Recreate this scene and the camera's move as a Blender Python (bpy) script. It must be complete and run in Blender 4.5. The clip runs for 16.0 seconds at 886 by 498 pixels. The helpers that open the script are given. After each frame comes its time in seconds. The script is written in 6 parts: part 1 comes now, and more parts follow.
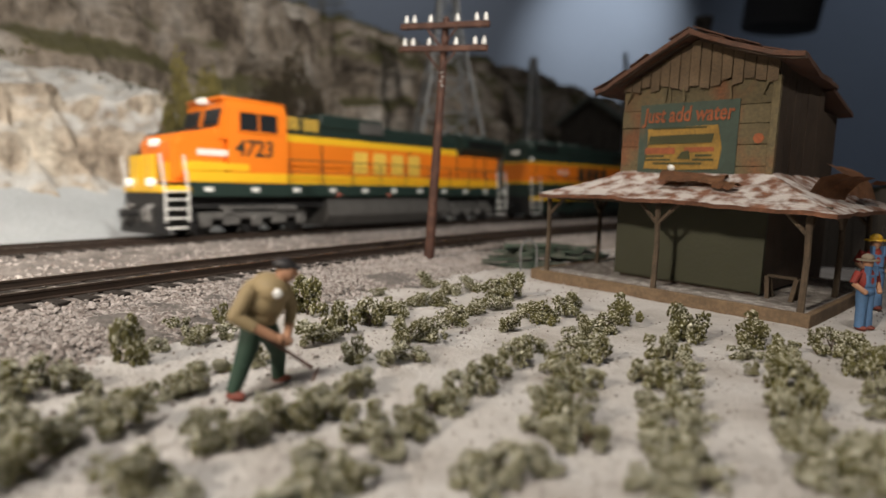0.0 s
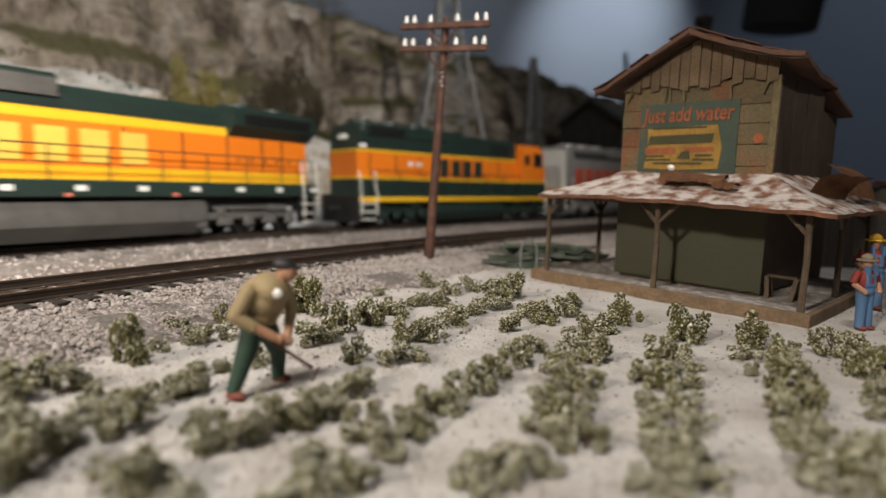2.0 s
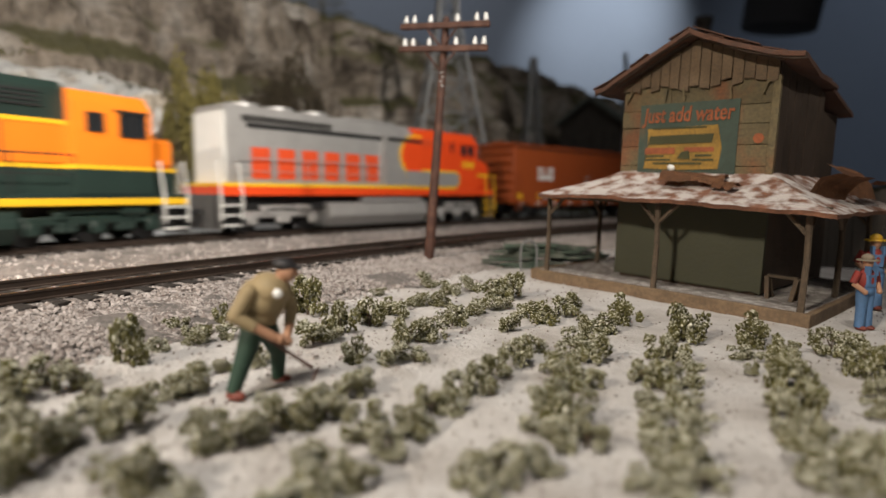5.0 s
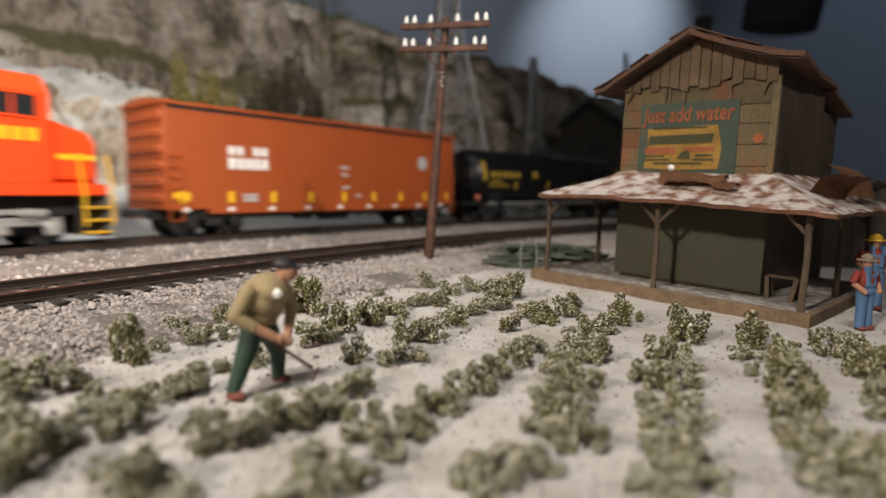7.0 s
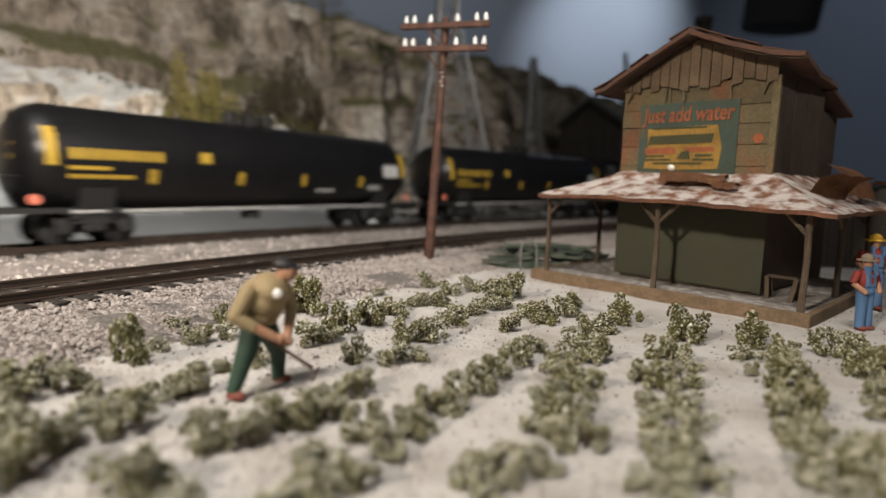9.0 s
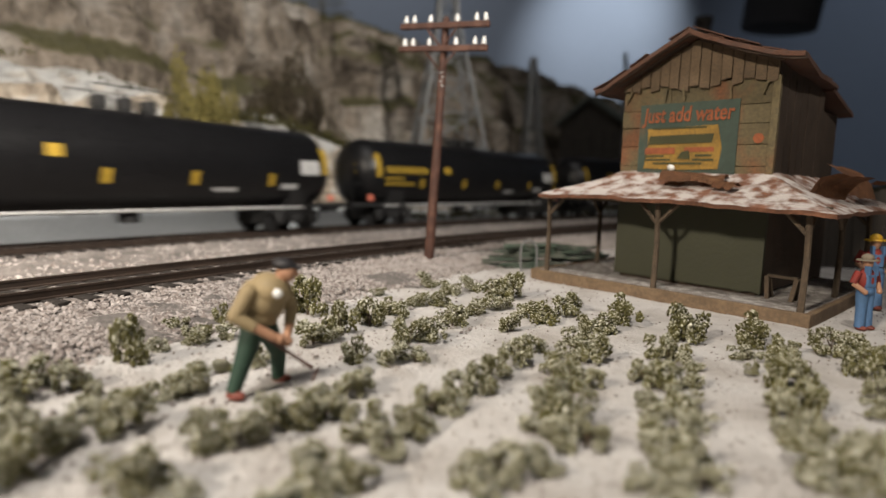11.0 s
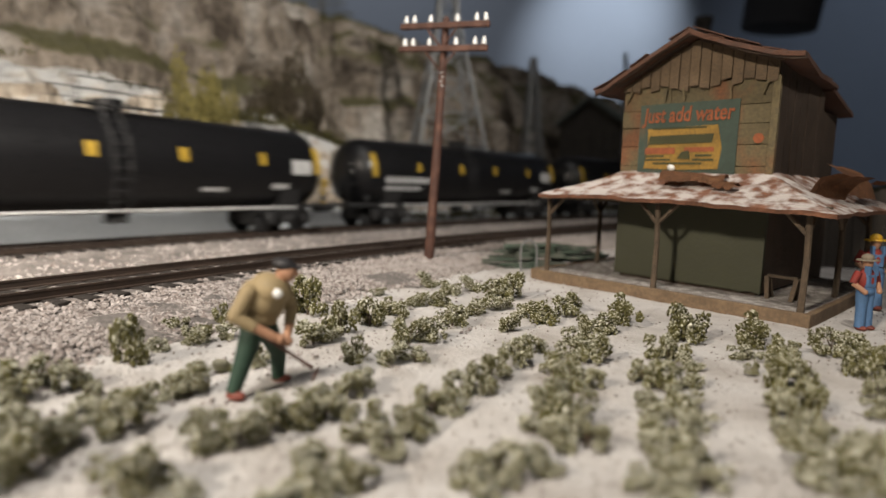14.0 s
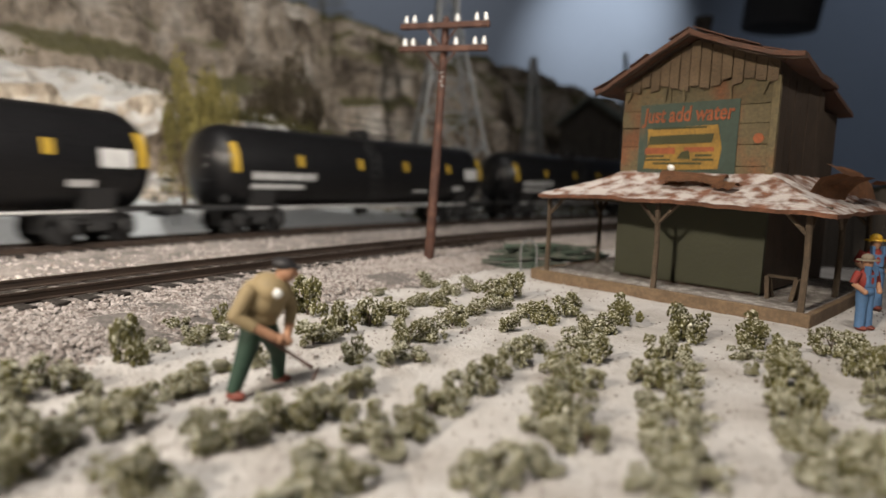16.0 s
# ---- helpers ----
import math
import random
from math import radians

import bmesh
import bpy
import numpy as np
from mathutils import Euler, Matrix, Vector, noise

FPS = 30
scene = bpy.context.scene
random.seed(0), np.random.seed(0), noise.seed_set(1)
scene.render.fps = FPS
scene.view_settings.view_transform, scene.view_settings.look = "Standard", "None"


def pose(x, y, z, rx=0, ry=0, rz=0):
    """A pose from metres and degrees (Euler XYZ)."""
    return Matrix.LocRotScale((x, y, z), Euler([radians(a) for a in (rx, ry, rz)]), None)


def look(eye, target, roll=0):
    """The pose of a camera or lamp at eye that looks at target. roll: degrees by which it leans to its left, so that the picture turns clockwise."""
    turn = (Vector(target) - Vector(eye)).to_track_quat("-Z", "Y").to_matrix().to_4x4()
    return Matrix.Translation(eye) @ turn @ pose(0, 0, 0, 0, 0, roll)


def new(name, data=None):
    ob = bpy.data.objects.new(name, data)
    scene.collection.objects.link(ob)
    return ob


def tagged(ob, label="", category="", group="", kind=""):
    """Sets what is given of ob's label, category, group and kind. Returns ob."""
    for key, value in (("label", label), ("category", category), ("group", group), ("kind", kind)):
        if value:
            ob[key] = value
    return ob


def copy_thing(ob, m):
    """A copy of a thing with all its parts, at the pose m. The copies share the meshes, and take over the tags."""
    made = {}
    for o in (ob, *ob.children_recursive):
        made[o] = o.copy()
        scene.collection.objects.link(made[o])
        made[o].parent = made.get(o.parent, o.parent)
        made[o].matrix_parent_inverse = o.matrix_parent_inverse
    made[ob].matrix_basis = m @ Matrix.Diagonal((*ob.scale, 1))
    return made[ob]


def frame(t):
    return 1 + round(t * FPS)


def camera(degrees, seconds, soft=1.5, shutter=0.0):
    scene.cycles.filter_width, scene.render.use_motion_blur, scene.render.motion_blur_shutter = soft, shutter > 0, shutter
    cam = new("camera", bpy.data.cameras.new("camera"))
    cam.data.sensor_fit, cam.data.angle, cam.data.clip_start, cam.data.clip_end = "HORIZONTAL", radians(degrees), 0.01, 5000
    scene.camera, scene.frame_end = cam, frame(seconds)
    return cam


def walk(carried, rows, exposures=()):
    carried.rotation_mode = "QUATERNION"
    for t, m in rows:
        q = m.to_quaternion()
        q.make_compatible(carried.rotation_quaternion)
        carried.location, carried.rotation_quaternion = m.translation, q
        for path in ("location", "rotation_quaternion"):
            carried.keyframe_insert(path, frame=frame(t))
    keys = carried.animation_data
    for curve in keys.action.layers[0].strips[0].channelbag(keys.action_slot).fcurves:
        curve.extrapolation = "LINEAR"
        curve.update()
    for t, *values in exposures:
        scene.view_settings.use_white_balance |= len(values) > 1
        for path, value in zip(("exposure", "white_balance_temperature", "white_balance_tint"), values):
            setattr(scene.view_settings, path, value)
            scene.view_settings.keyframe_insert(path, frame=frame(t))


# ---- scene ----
# A model railway in 1:87. All lengths below are full-size metres; K turns them into the model's own.
K = 1 / 87.0
cam = camera(75.08, 16.0, shutter=0.9)
cam.data.dof.use_dof = True
cam.data.dof.focus_distance = 10.0 * K
cam.data.dof.aperture_fstop = 14.0
RAIL = 0.75           # rail top above the garden
EYE = Vector((0, 0, 1.6 + RAIL)) * K
STAND = Matrix.Translation(EYE) @ pose(0, 0, 0, 90 - 5.569) @ pose(0, 0, 0, 0, 0, 0.319)
walk(cam, [(0.0, STAND), (16.0, STAND)], exposures=[(0.0, -0.44), (2.0, -0.37), (4.0, -0.33), (7.0, -0.29), (9.0, -0.20), (11.5, -0.14), (16.0, -0.12)])


# ---- light: museum spots over the layout, added fill lamps, a dim room ----
def P(x, y, z=0.0):
    return Vector((x, y, z)) * K


def spot(name, eye, target, watts, cone, blend, radius, colour):
    d = bpy.data.lights.new(name, "SPOT")
    d.energy, d.spot_size, d.spot_blend, d.shadow_soft_size, d.color = watts, radians(cone), blend, radius * K, colour
    ob = new(name, d)
    ob.matrix_world = look(P(*eye), P(*target))
    return ob


def room_light():
    w = bpy.data.worlds.new("room_air")
    w.use_nodes = True
    w.node_tree.nodes["Background"].inputs[0].default_value = (0.75, 0.85, 1.0, 1)
    w.node_tree.nodes["Background"].inputs[1].default_value = 0.02
    scene.world = w
    spot("key_spot", (-40, -36, 32), (0, 10.5, 0), 25, 34, 1.0, 2.6, (1.0, 0.88, 0.74))
    spot("overhead_spot", (-12, -30, 74), (-10, 3.5, 0), 39, 33, 1.0, 7.0, (1.0, 0.92, 0.83))
    spot("left_spot", (-6, -3, 13), (-15, 18, 2), 4.6, 62, 1.0, 0.8, (1.0, 0.89, 0.76))
    spot("cliff_spot", (34, -34, 44), (-24, 46, 13), 50, 47, 1.0, 2.0, (1.0, 0.94, 0.86))
    spot("backdrop_spot", (84, 205, 168), (82, 300, 92), 215, 42, 1.0, 3, (0.86, 0.93, 1.0))
    # two added fills lift the dark ends of the backdrop; no known fittings
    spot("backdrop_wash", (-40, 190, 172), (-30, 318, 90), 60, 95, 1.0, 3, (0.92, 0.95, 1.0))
    spot("side_wall_spot", (150, 150, 170), (205, 245, 45), 36, 90, 1.0, 3, (0.70, 0.82, 1.0))
    # added area fill for the room's ambient light, no real ceiling fitting
    a = bpy.data.lights.new("ceiling_panel", "AREA")
    a.shape, a.size, a.energy, a.color = "DISK", 100 * K, 7, (1.0, 0.97, 0.94)
    ob = new("ceiling_panel", a)
    ob.matrix_world = look(P(-20, -40, 170), P(-10, 10, 0))


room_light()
# ---- materials ----
def mat(name, col, rough=0.6, metal=0.0, var=0.25, scale=1.5, bump=0.0, fine=14.0, col2=None, ramp=(0.4, 0.6), spec=0.5, emit=0.0):
    """Painted or raw surface: two scales of tone, optional second colour in patches, fine relief. Scales are per full-size metre."""
    m = bpy.data.materials.new(name)
    m.use_nodes = True
    nt = m.node_tree
    b = nt.nodes["Principled BSDF"]
    b.inputs["Roughness"].default_value, b.inputs["Metallic"].default_value = rough, metal
    b.inputs["Specular IOR Level"].default_value = spec
    tc = nt.nodes.new("ShaderNodeTexCoord")

    def noise_at(s, detail=4.0):
        n = nt.nodes.new("ShaderNodeTexNoise")
        n.inputs["Scale"].default_value, n.inputs["Detail"].default_value = s * 87.0, detail
        nt.links.new(tc.outputs["Object"], n.inputs["Vector"])
        return n.outputs["Fac"]

    def mix(f, a, c, kind="MIX"):
        x = nt.nodes.new("ShaderNodeMix")
        x.data_type, x.blend_type = "RGBA", kind
        for sock, v in ((x.inputs[0], f), (x.inputs[6], a), (x.inputs[7], c)):
            if isinstance(v, (tuple, float, int)):
                sock.default_value = (*v, 1) if isinstance(v, tuple) else v
            else:
                nt.links.new(v, sock)
        return x.outputs[2]

    def remap(v, lo, hi, a, c):
        r = nt.nodes.new("ShaderNodeMapRange")
        nt.links.new(v, r.inputs[0])
        for i, k in enumerate((lo, hi, a, c)):
            r.inputs[i + 1].default_value = k
        return r.outputs[0]

    big, small = noise_at(scale), noise_at(fine)
    base = col
    if col2:
        base = mix(remap(big, ramp[0], ramp[1], 0, 1), col, col2)
    shade = mix(remap(big, 0.25, 0.75, 0, 1), tuple([1 - var] * 3), (1.0, 1.0, 1.0))
    grain = mix(remap(small, 0.3, 0.7, 0, 1), tuple([1 - var * 0.8] * 3), (1.0, 1.0, 1.0))
    out = mix(1.0, mix(1.0, base, shade, "MULTIPLY"), grain, "MULTIPLY")
    info = nt.nodes.new("ShaderNodeObjectInfo")
    own = mix(info.outputs["Random"], tuple([1 - var * 0.5] * 3), (1.0, 1.0, 1.0))
    out = mix(1.0, out, own, "MULTIPLY")
    nt.links.new(out, b.inputs["Base Color"])
    nt.links.new(remap(small, 0.3, 0.7, max(rough - 0.08, 0.02), min(rough + 0.1, 1)), b.inputs["Roughness"])
    if bump:
        bp = nt.nodes.new("ShaderNodeBump")
        bp.inputs["Strength"].default_value, bp.inputs["Distance"].default_value = 1.0, bump * K
        nt.links.new(small, bp.inputs["Height"])
        nt.links.new(bp.outputs[0], b.inputs["Normal"])
    if emit:
        b.inputs["Emission Color"].default_value, b.inputs["Emission Strength"].default_value = (1, 0.95, 0.85, 1), emit
    return m


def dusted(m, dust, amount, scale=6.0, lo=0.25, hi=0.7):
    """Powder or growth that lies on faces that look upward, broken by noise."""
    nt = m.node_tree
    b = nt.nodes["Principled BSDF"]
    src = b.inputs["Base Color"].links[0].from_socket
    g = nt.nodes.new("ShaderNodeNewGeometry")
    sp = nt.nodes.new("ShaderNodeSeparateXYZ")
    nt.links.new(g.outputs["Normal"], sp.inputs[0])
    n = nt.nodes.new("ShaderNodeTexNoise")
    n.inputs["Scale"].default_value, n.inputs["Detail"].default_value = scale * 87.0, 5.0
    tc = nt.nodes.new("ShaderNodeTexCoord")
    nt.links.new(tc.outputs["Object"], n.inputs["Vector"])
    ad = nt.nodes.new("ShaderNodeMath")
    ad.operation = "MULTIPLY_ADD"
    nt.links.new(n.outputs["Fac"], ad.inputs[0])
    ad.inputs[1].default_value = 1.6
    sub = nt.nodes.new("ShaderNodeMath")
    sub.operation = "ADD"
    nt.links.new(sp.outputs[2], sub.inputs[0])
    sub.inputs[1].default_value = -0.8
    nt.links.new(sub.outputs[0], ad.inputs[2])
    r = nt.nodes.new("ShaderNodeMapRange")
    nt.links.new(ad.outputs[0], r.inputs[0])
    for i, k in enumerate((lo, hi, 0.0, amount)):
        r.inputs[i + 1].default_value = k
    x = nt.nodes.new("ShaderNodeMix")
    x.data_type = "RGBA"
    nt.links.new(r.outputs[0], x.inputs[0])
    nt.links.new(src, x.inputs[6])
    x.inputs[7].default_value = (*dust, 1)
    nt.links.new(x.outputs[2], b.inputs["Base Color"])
    return m


def speckled(m, tone, share):
    """Gives that share of the loose pieces of a mesh another tone."""
    nt = m.node_tree
    b = nt.nodes["Principled BSDF"]
    src = b.inputs["Base Color"].links[0].from_socket
    g = nt.nodes.new("ShaderNodeNewGeometry")
    r = nt.nodes.new("ShaderNodeMapRange")
    nt.links.new(g.outputs["Random Per Island"], r.inputs[0])
    for i, k in enumerate((share + 0.12, share - 0.12, 0.0, 1.0)):
        r.inputs[i + 1].default_value = k
    x = nt.nodes.new("ShaderNodeMix")
    x.data_type = "RGBA"
    nt.links.new(r.outputs[0], x.inputs[0])
    nt.links.new(src, x.inputs[6])
    x.inputs[7].default_value = (*tone, 1)
    nt.links.new(x.outputs[2], b.inputs["Base Color"])
    return m


def rock(name, dark, middle, pale, scale=0.3, bump=0.5):
    """Fractured rock: upright streaks from dark joints to pale faces, fine grit over them."""
    m = bpy.data.materials.new(name)
    m.use_nodes = True
    nt = m.node_tree
    b = nt.nodes["Principled BSDF"]
    b.inputs["Roughness"].default_value = 0.95
    b.inputs["Specular IOR Level"].default_value = 0.2
    tc = nt.nodes.new("ShaderNodeTexCoord")
    mp = nt.nodes.new("ShaderNodeMapping")
    mp.inputs["Scale"].default_value = (1.0, 1.0, 0.42)
    nt.links.new(tc.outputs["Object"], mp.inputs["Vector"])
    big = nt.nodes.new("ShaderNodeTexNoise")
    big.inputs["Scale"].default_value, big.inputs["Detail"].default_value, big.inputs["Roughness"].default_value = scale * 87.0, 7.0, 0.62
    nt.links.new(mp.outputs["Vector"], big.inputs["Vector"])
    ramp = nt.nodes.new("ShaderNodeValToRGB")
    el = ramp.color_ramp.elements
    el[0].position, el[0].color = 0.36, (*dark, 1)
    el[1].position, el[1].color = 0.62, (*pale, 1)
    e = el.new(0.47)
    e.color = (*middle, 1)
    nt.links.new(big.outputs["Fac"], ramp.inputs[0])
    fine = nt.nodes.new("ShaderNodeTexNoise")
    fine.inputs["Scale"].default_value, fine.inputs["Detail"].default_value = 1.6 * 87.0, 5.0
    nt.links.new(tc.outputs["Object"], fine.inputs["Vector"])
    r = nt.nodes.new("ShaderNodeMapRange")
    nt.links.new(fine.outputs["Fac"], r.inputs[0])
    for i, k in enumerate((0.35, 0.65, 0.55, 1.0)):
        r.inputs[i + 1].default_value = k
    x = nt.nodes.new("ShaderNodeMix")
    x.data_type, x.blend_type = "RGBA", "MULTIPLY"
    x.inputs[0].default_value = 1.0
    nt.links.new(ramp.outputs[0], x.inputs[6])
    nt.links.new(r.outputs[0], x.inputs[7])
    nt.links.new(x.outputs[2], b.inputs["Base Color"])
    bp = nt.nodes.new("ShaderNodeBump")
    bp.inputs["Strength"].default_value, bp.inputs["Distance"].default_value = 1.0, bump * K
    nt.links.new(fine.outputs["Fac"], bp.inputs["Height"])
    nt.links.new(bp.outputs[0], b.inputs["Normal"])
    return m


ORANGE = mat("orange_paint", (0.86, 0.215, 0.014), 0.38, var=0.10, scale=0.6)
YELLOW = mat("yellow_paint", (0.86, 0.50, 0.02), 0.4, var=0.10)
GOLD = mat("gold_lettering", (0.85, 0.55, 0.09), 0.45, var=0.1)
GREEN = mat("dark_green_paint", (0.018, 0.036, 0.030), 0.42, var=0.2)
BLACK = mat("black_underframe", (0.014, 0.014, 0.015), 0.6, var=0.35)
TANKBLACK = mat("black_tank_paint", (0.008, 0.008, 0.009), 0.33, var=0.25, scale=0.5, spec=0.3)
GREY = mat("grey_running_gear", (0.16, 0.155, 0.15), 0.55, var=0.45, scale=3)
TANKGREY = mat("weathered_grey_fuel_tank", (0.11, 0.105, 0.10), 0.6, var=0.35)
SILVER = mat("silver_paint", (0.42, 0.41, 0.40), 0.38, metal=0.35, var=0.15)
RED = mat("warm_red_paint", (0.79, 0.072, 0.012), 0.38, var=0.08)
REFLECT = mat("dull_yellow_reflector", (0.44, 0.285, 0.03), 0.5, var=0.2)
LETTERRED = mat("red_lettering", (0.72, 0.08, 0.02), 0.45, var=0.1)
WHITE = mat("white_paint", (0.78, 0.78, 0.76), 0.5, var=0.1)
MARKGREY = mat("faded_white_lettering", (0.50, 0.50, 0.50), 0.6, var=0.25, scale=4)
BOXRED = mat("oxide_red_paint", (0.33, 0.064, 0.010), 0.55, var=0.12, scale=0.5)
GLASS = mat("dark_cab_glass", (0.02, 0.022, 0.025), 0.08, var=0.05)
LAMPGLASS = mat("lit_headlight", (0.9, 0.9, 0.85), 0.3, emit=0.6)
PINK = mat("red_marker_lamp", (0.75, 0.22, 0.15), 0.4)
RUST = mat("rusty_rail_side", (0.050, 0.030, 0.020), 0.7, var=0.4, scale=2, bump=0.01)
RAILTOP = mat("worn_rail_head", (0.16, 0.12, 0.095), 0.32, metal=0.7, var=0.3)
TIE = mat("creosoted_tie", (0.032, 0.024, 0.019), 0.85, var=0.5, scale=3, bump=0.02)
BALLAST = mat("grey_ballast", (0.34, 0.305, 0.285), 0.95, var=0.6, scale=1.2, bump=0.05, fine=11)
STONE = speckled(mat("ballast_stone", (0.54, 0.49, 0.465), 0.95, var=0.35, scale=4), (0.20, 0.17, 0.155), 0.42)
GROUND = dusted(mat("chalky_sand", (0.45, 0.395, 0.35), 0.97, var=0.30, scale=0.9, bump=0.05, fine=14, col2=(0.56, 0.53, 0.505), ramp=(0.35, 0.6)), (0.72, 0.71, 0.70), 0.4, 1.1, 0.55, 1.05)
CLIFF = dusted(rock("quarry_rock", (0.085, 0.068, 0.052), (0.27, 0.225, 0.18), (0.43, 0.39, 0.345), 0.26, 0.6), (0.075, 0.070, 0.030), 0.92, 0.40, 0.50, 0.78)
LEDGE = dusted(rock("pale_rock", (0.22, 0.175, 0.135), (0.44, 0.37, 0.295), (0.60, 0.54, 0.455), 0.4, 0.4), (0.50, 0.50, 0.49), 0.9, 1.1, 0.36, 0.8)
TREEOLIVE = mat("yellow_olive_foliage", (0.30, 0.255, 0.075), 0.95, var=0.5, scale=2)
TREEBROWN = mat("brown_dry_foliage", (0.115, 0.088, 0.05), 0.95, var=0.5, scale=2)
CHALK = mat("white_plaster_bank", (0.50, 0.53, 0.55), 0.95, var=0.15, scale=0.5, bump=0.05, fine=6)
GRIT = mat("brown_grit", (0.30, 0.25, 0.21), 0.95, var=0.5, scale=3)
SCRUB = mat("olive_scrub", (0.125, 0.112, 0.032), 0.95, var=0.5, scale=2)
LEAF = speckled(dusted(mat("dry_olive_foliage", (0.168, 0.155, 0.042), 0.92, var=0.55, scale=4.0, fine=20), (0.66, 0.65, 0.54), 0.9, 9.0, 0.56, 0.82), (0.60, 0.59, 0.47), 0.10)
POLEWOOD = mat("red_brown_pole", (0.105, 0.042, 0.026), 0.7, var=0.45, scale=3, bump=0.012, col2=(0.16, 0.075, 0.05), ramp=(0.5, 0.7))
OLDWOOD = mat("grey_brown_timber", (0.16, 0.115, 0.075), 0.85, var=0.5, scale=2.5, bump=0.02, fine=22)
PALEWOOD = mat("tan_timber_edging", (0.25, 0.168, 0.098), 0.8, var=0.45, scale=2.5, bump=0.015)
BOARD = mat("weathered_plank", (0.22, 0.175, 0.09), 0.85, var=0.5, scale=1.1, bump=0.02, col2=(0.25, 0.11, 0.05), ramp=(0.50, 0.66), fine=16)
GABLE = mat("bare_gable_plank", (0.19, 0.13, 0.075), 0.85, var=0.5, scale=2.5, bump=0.02, fine=22)
# darker twin of the front planks: the side walls' shade is in its colour
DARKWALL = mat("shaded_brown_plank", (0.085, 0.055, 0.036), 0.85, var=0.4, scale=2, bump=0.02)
GREENWALL = mat("olive_green_wall", (0.062, 0.064, 0.036), 0.75, var=0.25, scale=0.8, bump=0.008)
ROOFRUST = dusted(mat("rusted_roof_sheet", (0.19, 0.082, 0.046), 0.85, var=0.5, scale=3, bump=0.03, col2=(0.12, 0.06, 0.04)), (0.5, 0.45, 0.42), 0.7, 7.0, 0.86, 1.06)
TORN = mat("torn_brown_sheet", (0.33, 0.155, 0.075), 0.8, var=0.45, scale=3, bump=0.03)
PORCHROOF = dusted(mat("rust_and_plaster_roof", (0.27, 0.12, 0.068), 0.9, var=0.5, scale=2.5, bump=0.05, fine=12), (0.52, 0.49, 0.47), 0.9, 3.6, 0.74, 1.04)
DECK = mat("speckled_gravel_floor", (0.52, 0.48, 0.45), 0.95, var=0.5, scale=5, bump=0.02, col2=(0.75, 0.72, 0.69), ramp=(0.50, 0.60), fine=30)
SIGNGREEN = mat("faded_teal_paint", (0.075, 0.112, 0.085), 0.8, var=0.4, scale=1.5, col2=(0.125, 0.10, 0.06), ramp=(0.52, 0.68))
SIGNORANGE = mat("faded_orange_paint", (0.46, 0.135, 0.05), 0.8, var=0.45, scale=3)
SIGNYELLOW = mat("faded_yellow_paint", (0.46, 0.27, 0.05), 0.8, var=0.45, scale=2.5)
SIGNDARK = mat("dark_olive_paint", (0.07, 0.07, 0.025), 0.8, var=0.3)
STEELGREY = mat("grey_lattice_steel", (0.27, 0.275, 0.28), 0.6, var=0.3)
SHED = mat("dark_shed_board", (0.085, 0.072, 0.06), 0.85, var=0.3)
SHEDROOF = mat("grey_green_shed_roof", (0.16, 0.18, 0.16), 0.8, var=0.3)
PILE = mat("grey_green_stakes", (0.12, 0.18, 0.13), 0.85, var=0.5, scale=3, col2=(0.16, 0.17, 0.14))
SKIN = mat("figure_skin", (0.44, 0.235, 0.14), 0.6, var=0.1)
SHIRT = mat("khaki_shirt", (0.35, 0.265, 0.14), 0.7, var=0.2)
TROUSER = mat("dark_green_trousers", (0.022, 0.058, 0.036), 0.7, var=0.2)
SHOE = mat("red_brown_shoe", (0.22, 0.05, 0.03), 0.6)
CAP = mat("black_hair_cap", (0.02, 0.018, 0.02), 0.6)
DENIM = mat("blue_overalls", (0.10, 0.21, 0.40), 0.7, var=0.25)
REDSHIRT = mat("dark_red_shirt", (0.30, 0.035, 0.025), 0.7)
GREYSTRAW = mat("grey_straw_hat", (0.27, 0.22, 0.16), 0.8)
HARDHAT = mat("yellow_hat", (0.75, 0.45, 0.03), 0.5)
SKYPAINT = mat("blue_grey_wall_paint", (0.225, 0.25, 0.295), 0.9, var=0.08, scale=0.02, fine=0.3)
CEILING = mat("dark_ceiling_paint", (0.06, 0.06, 0.065), 0.9, var=0.1, scale=0.02, fine=0.3)
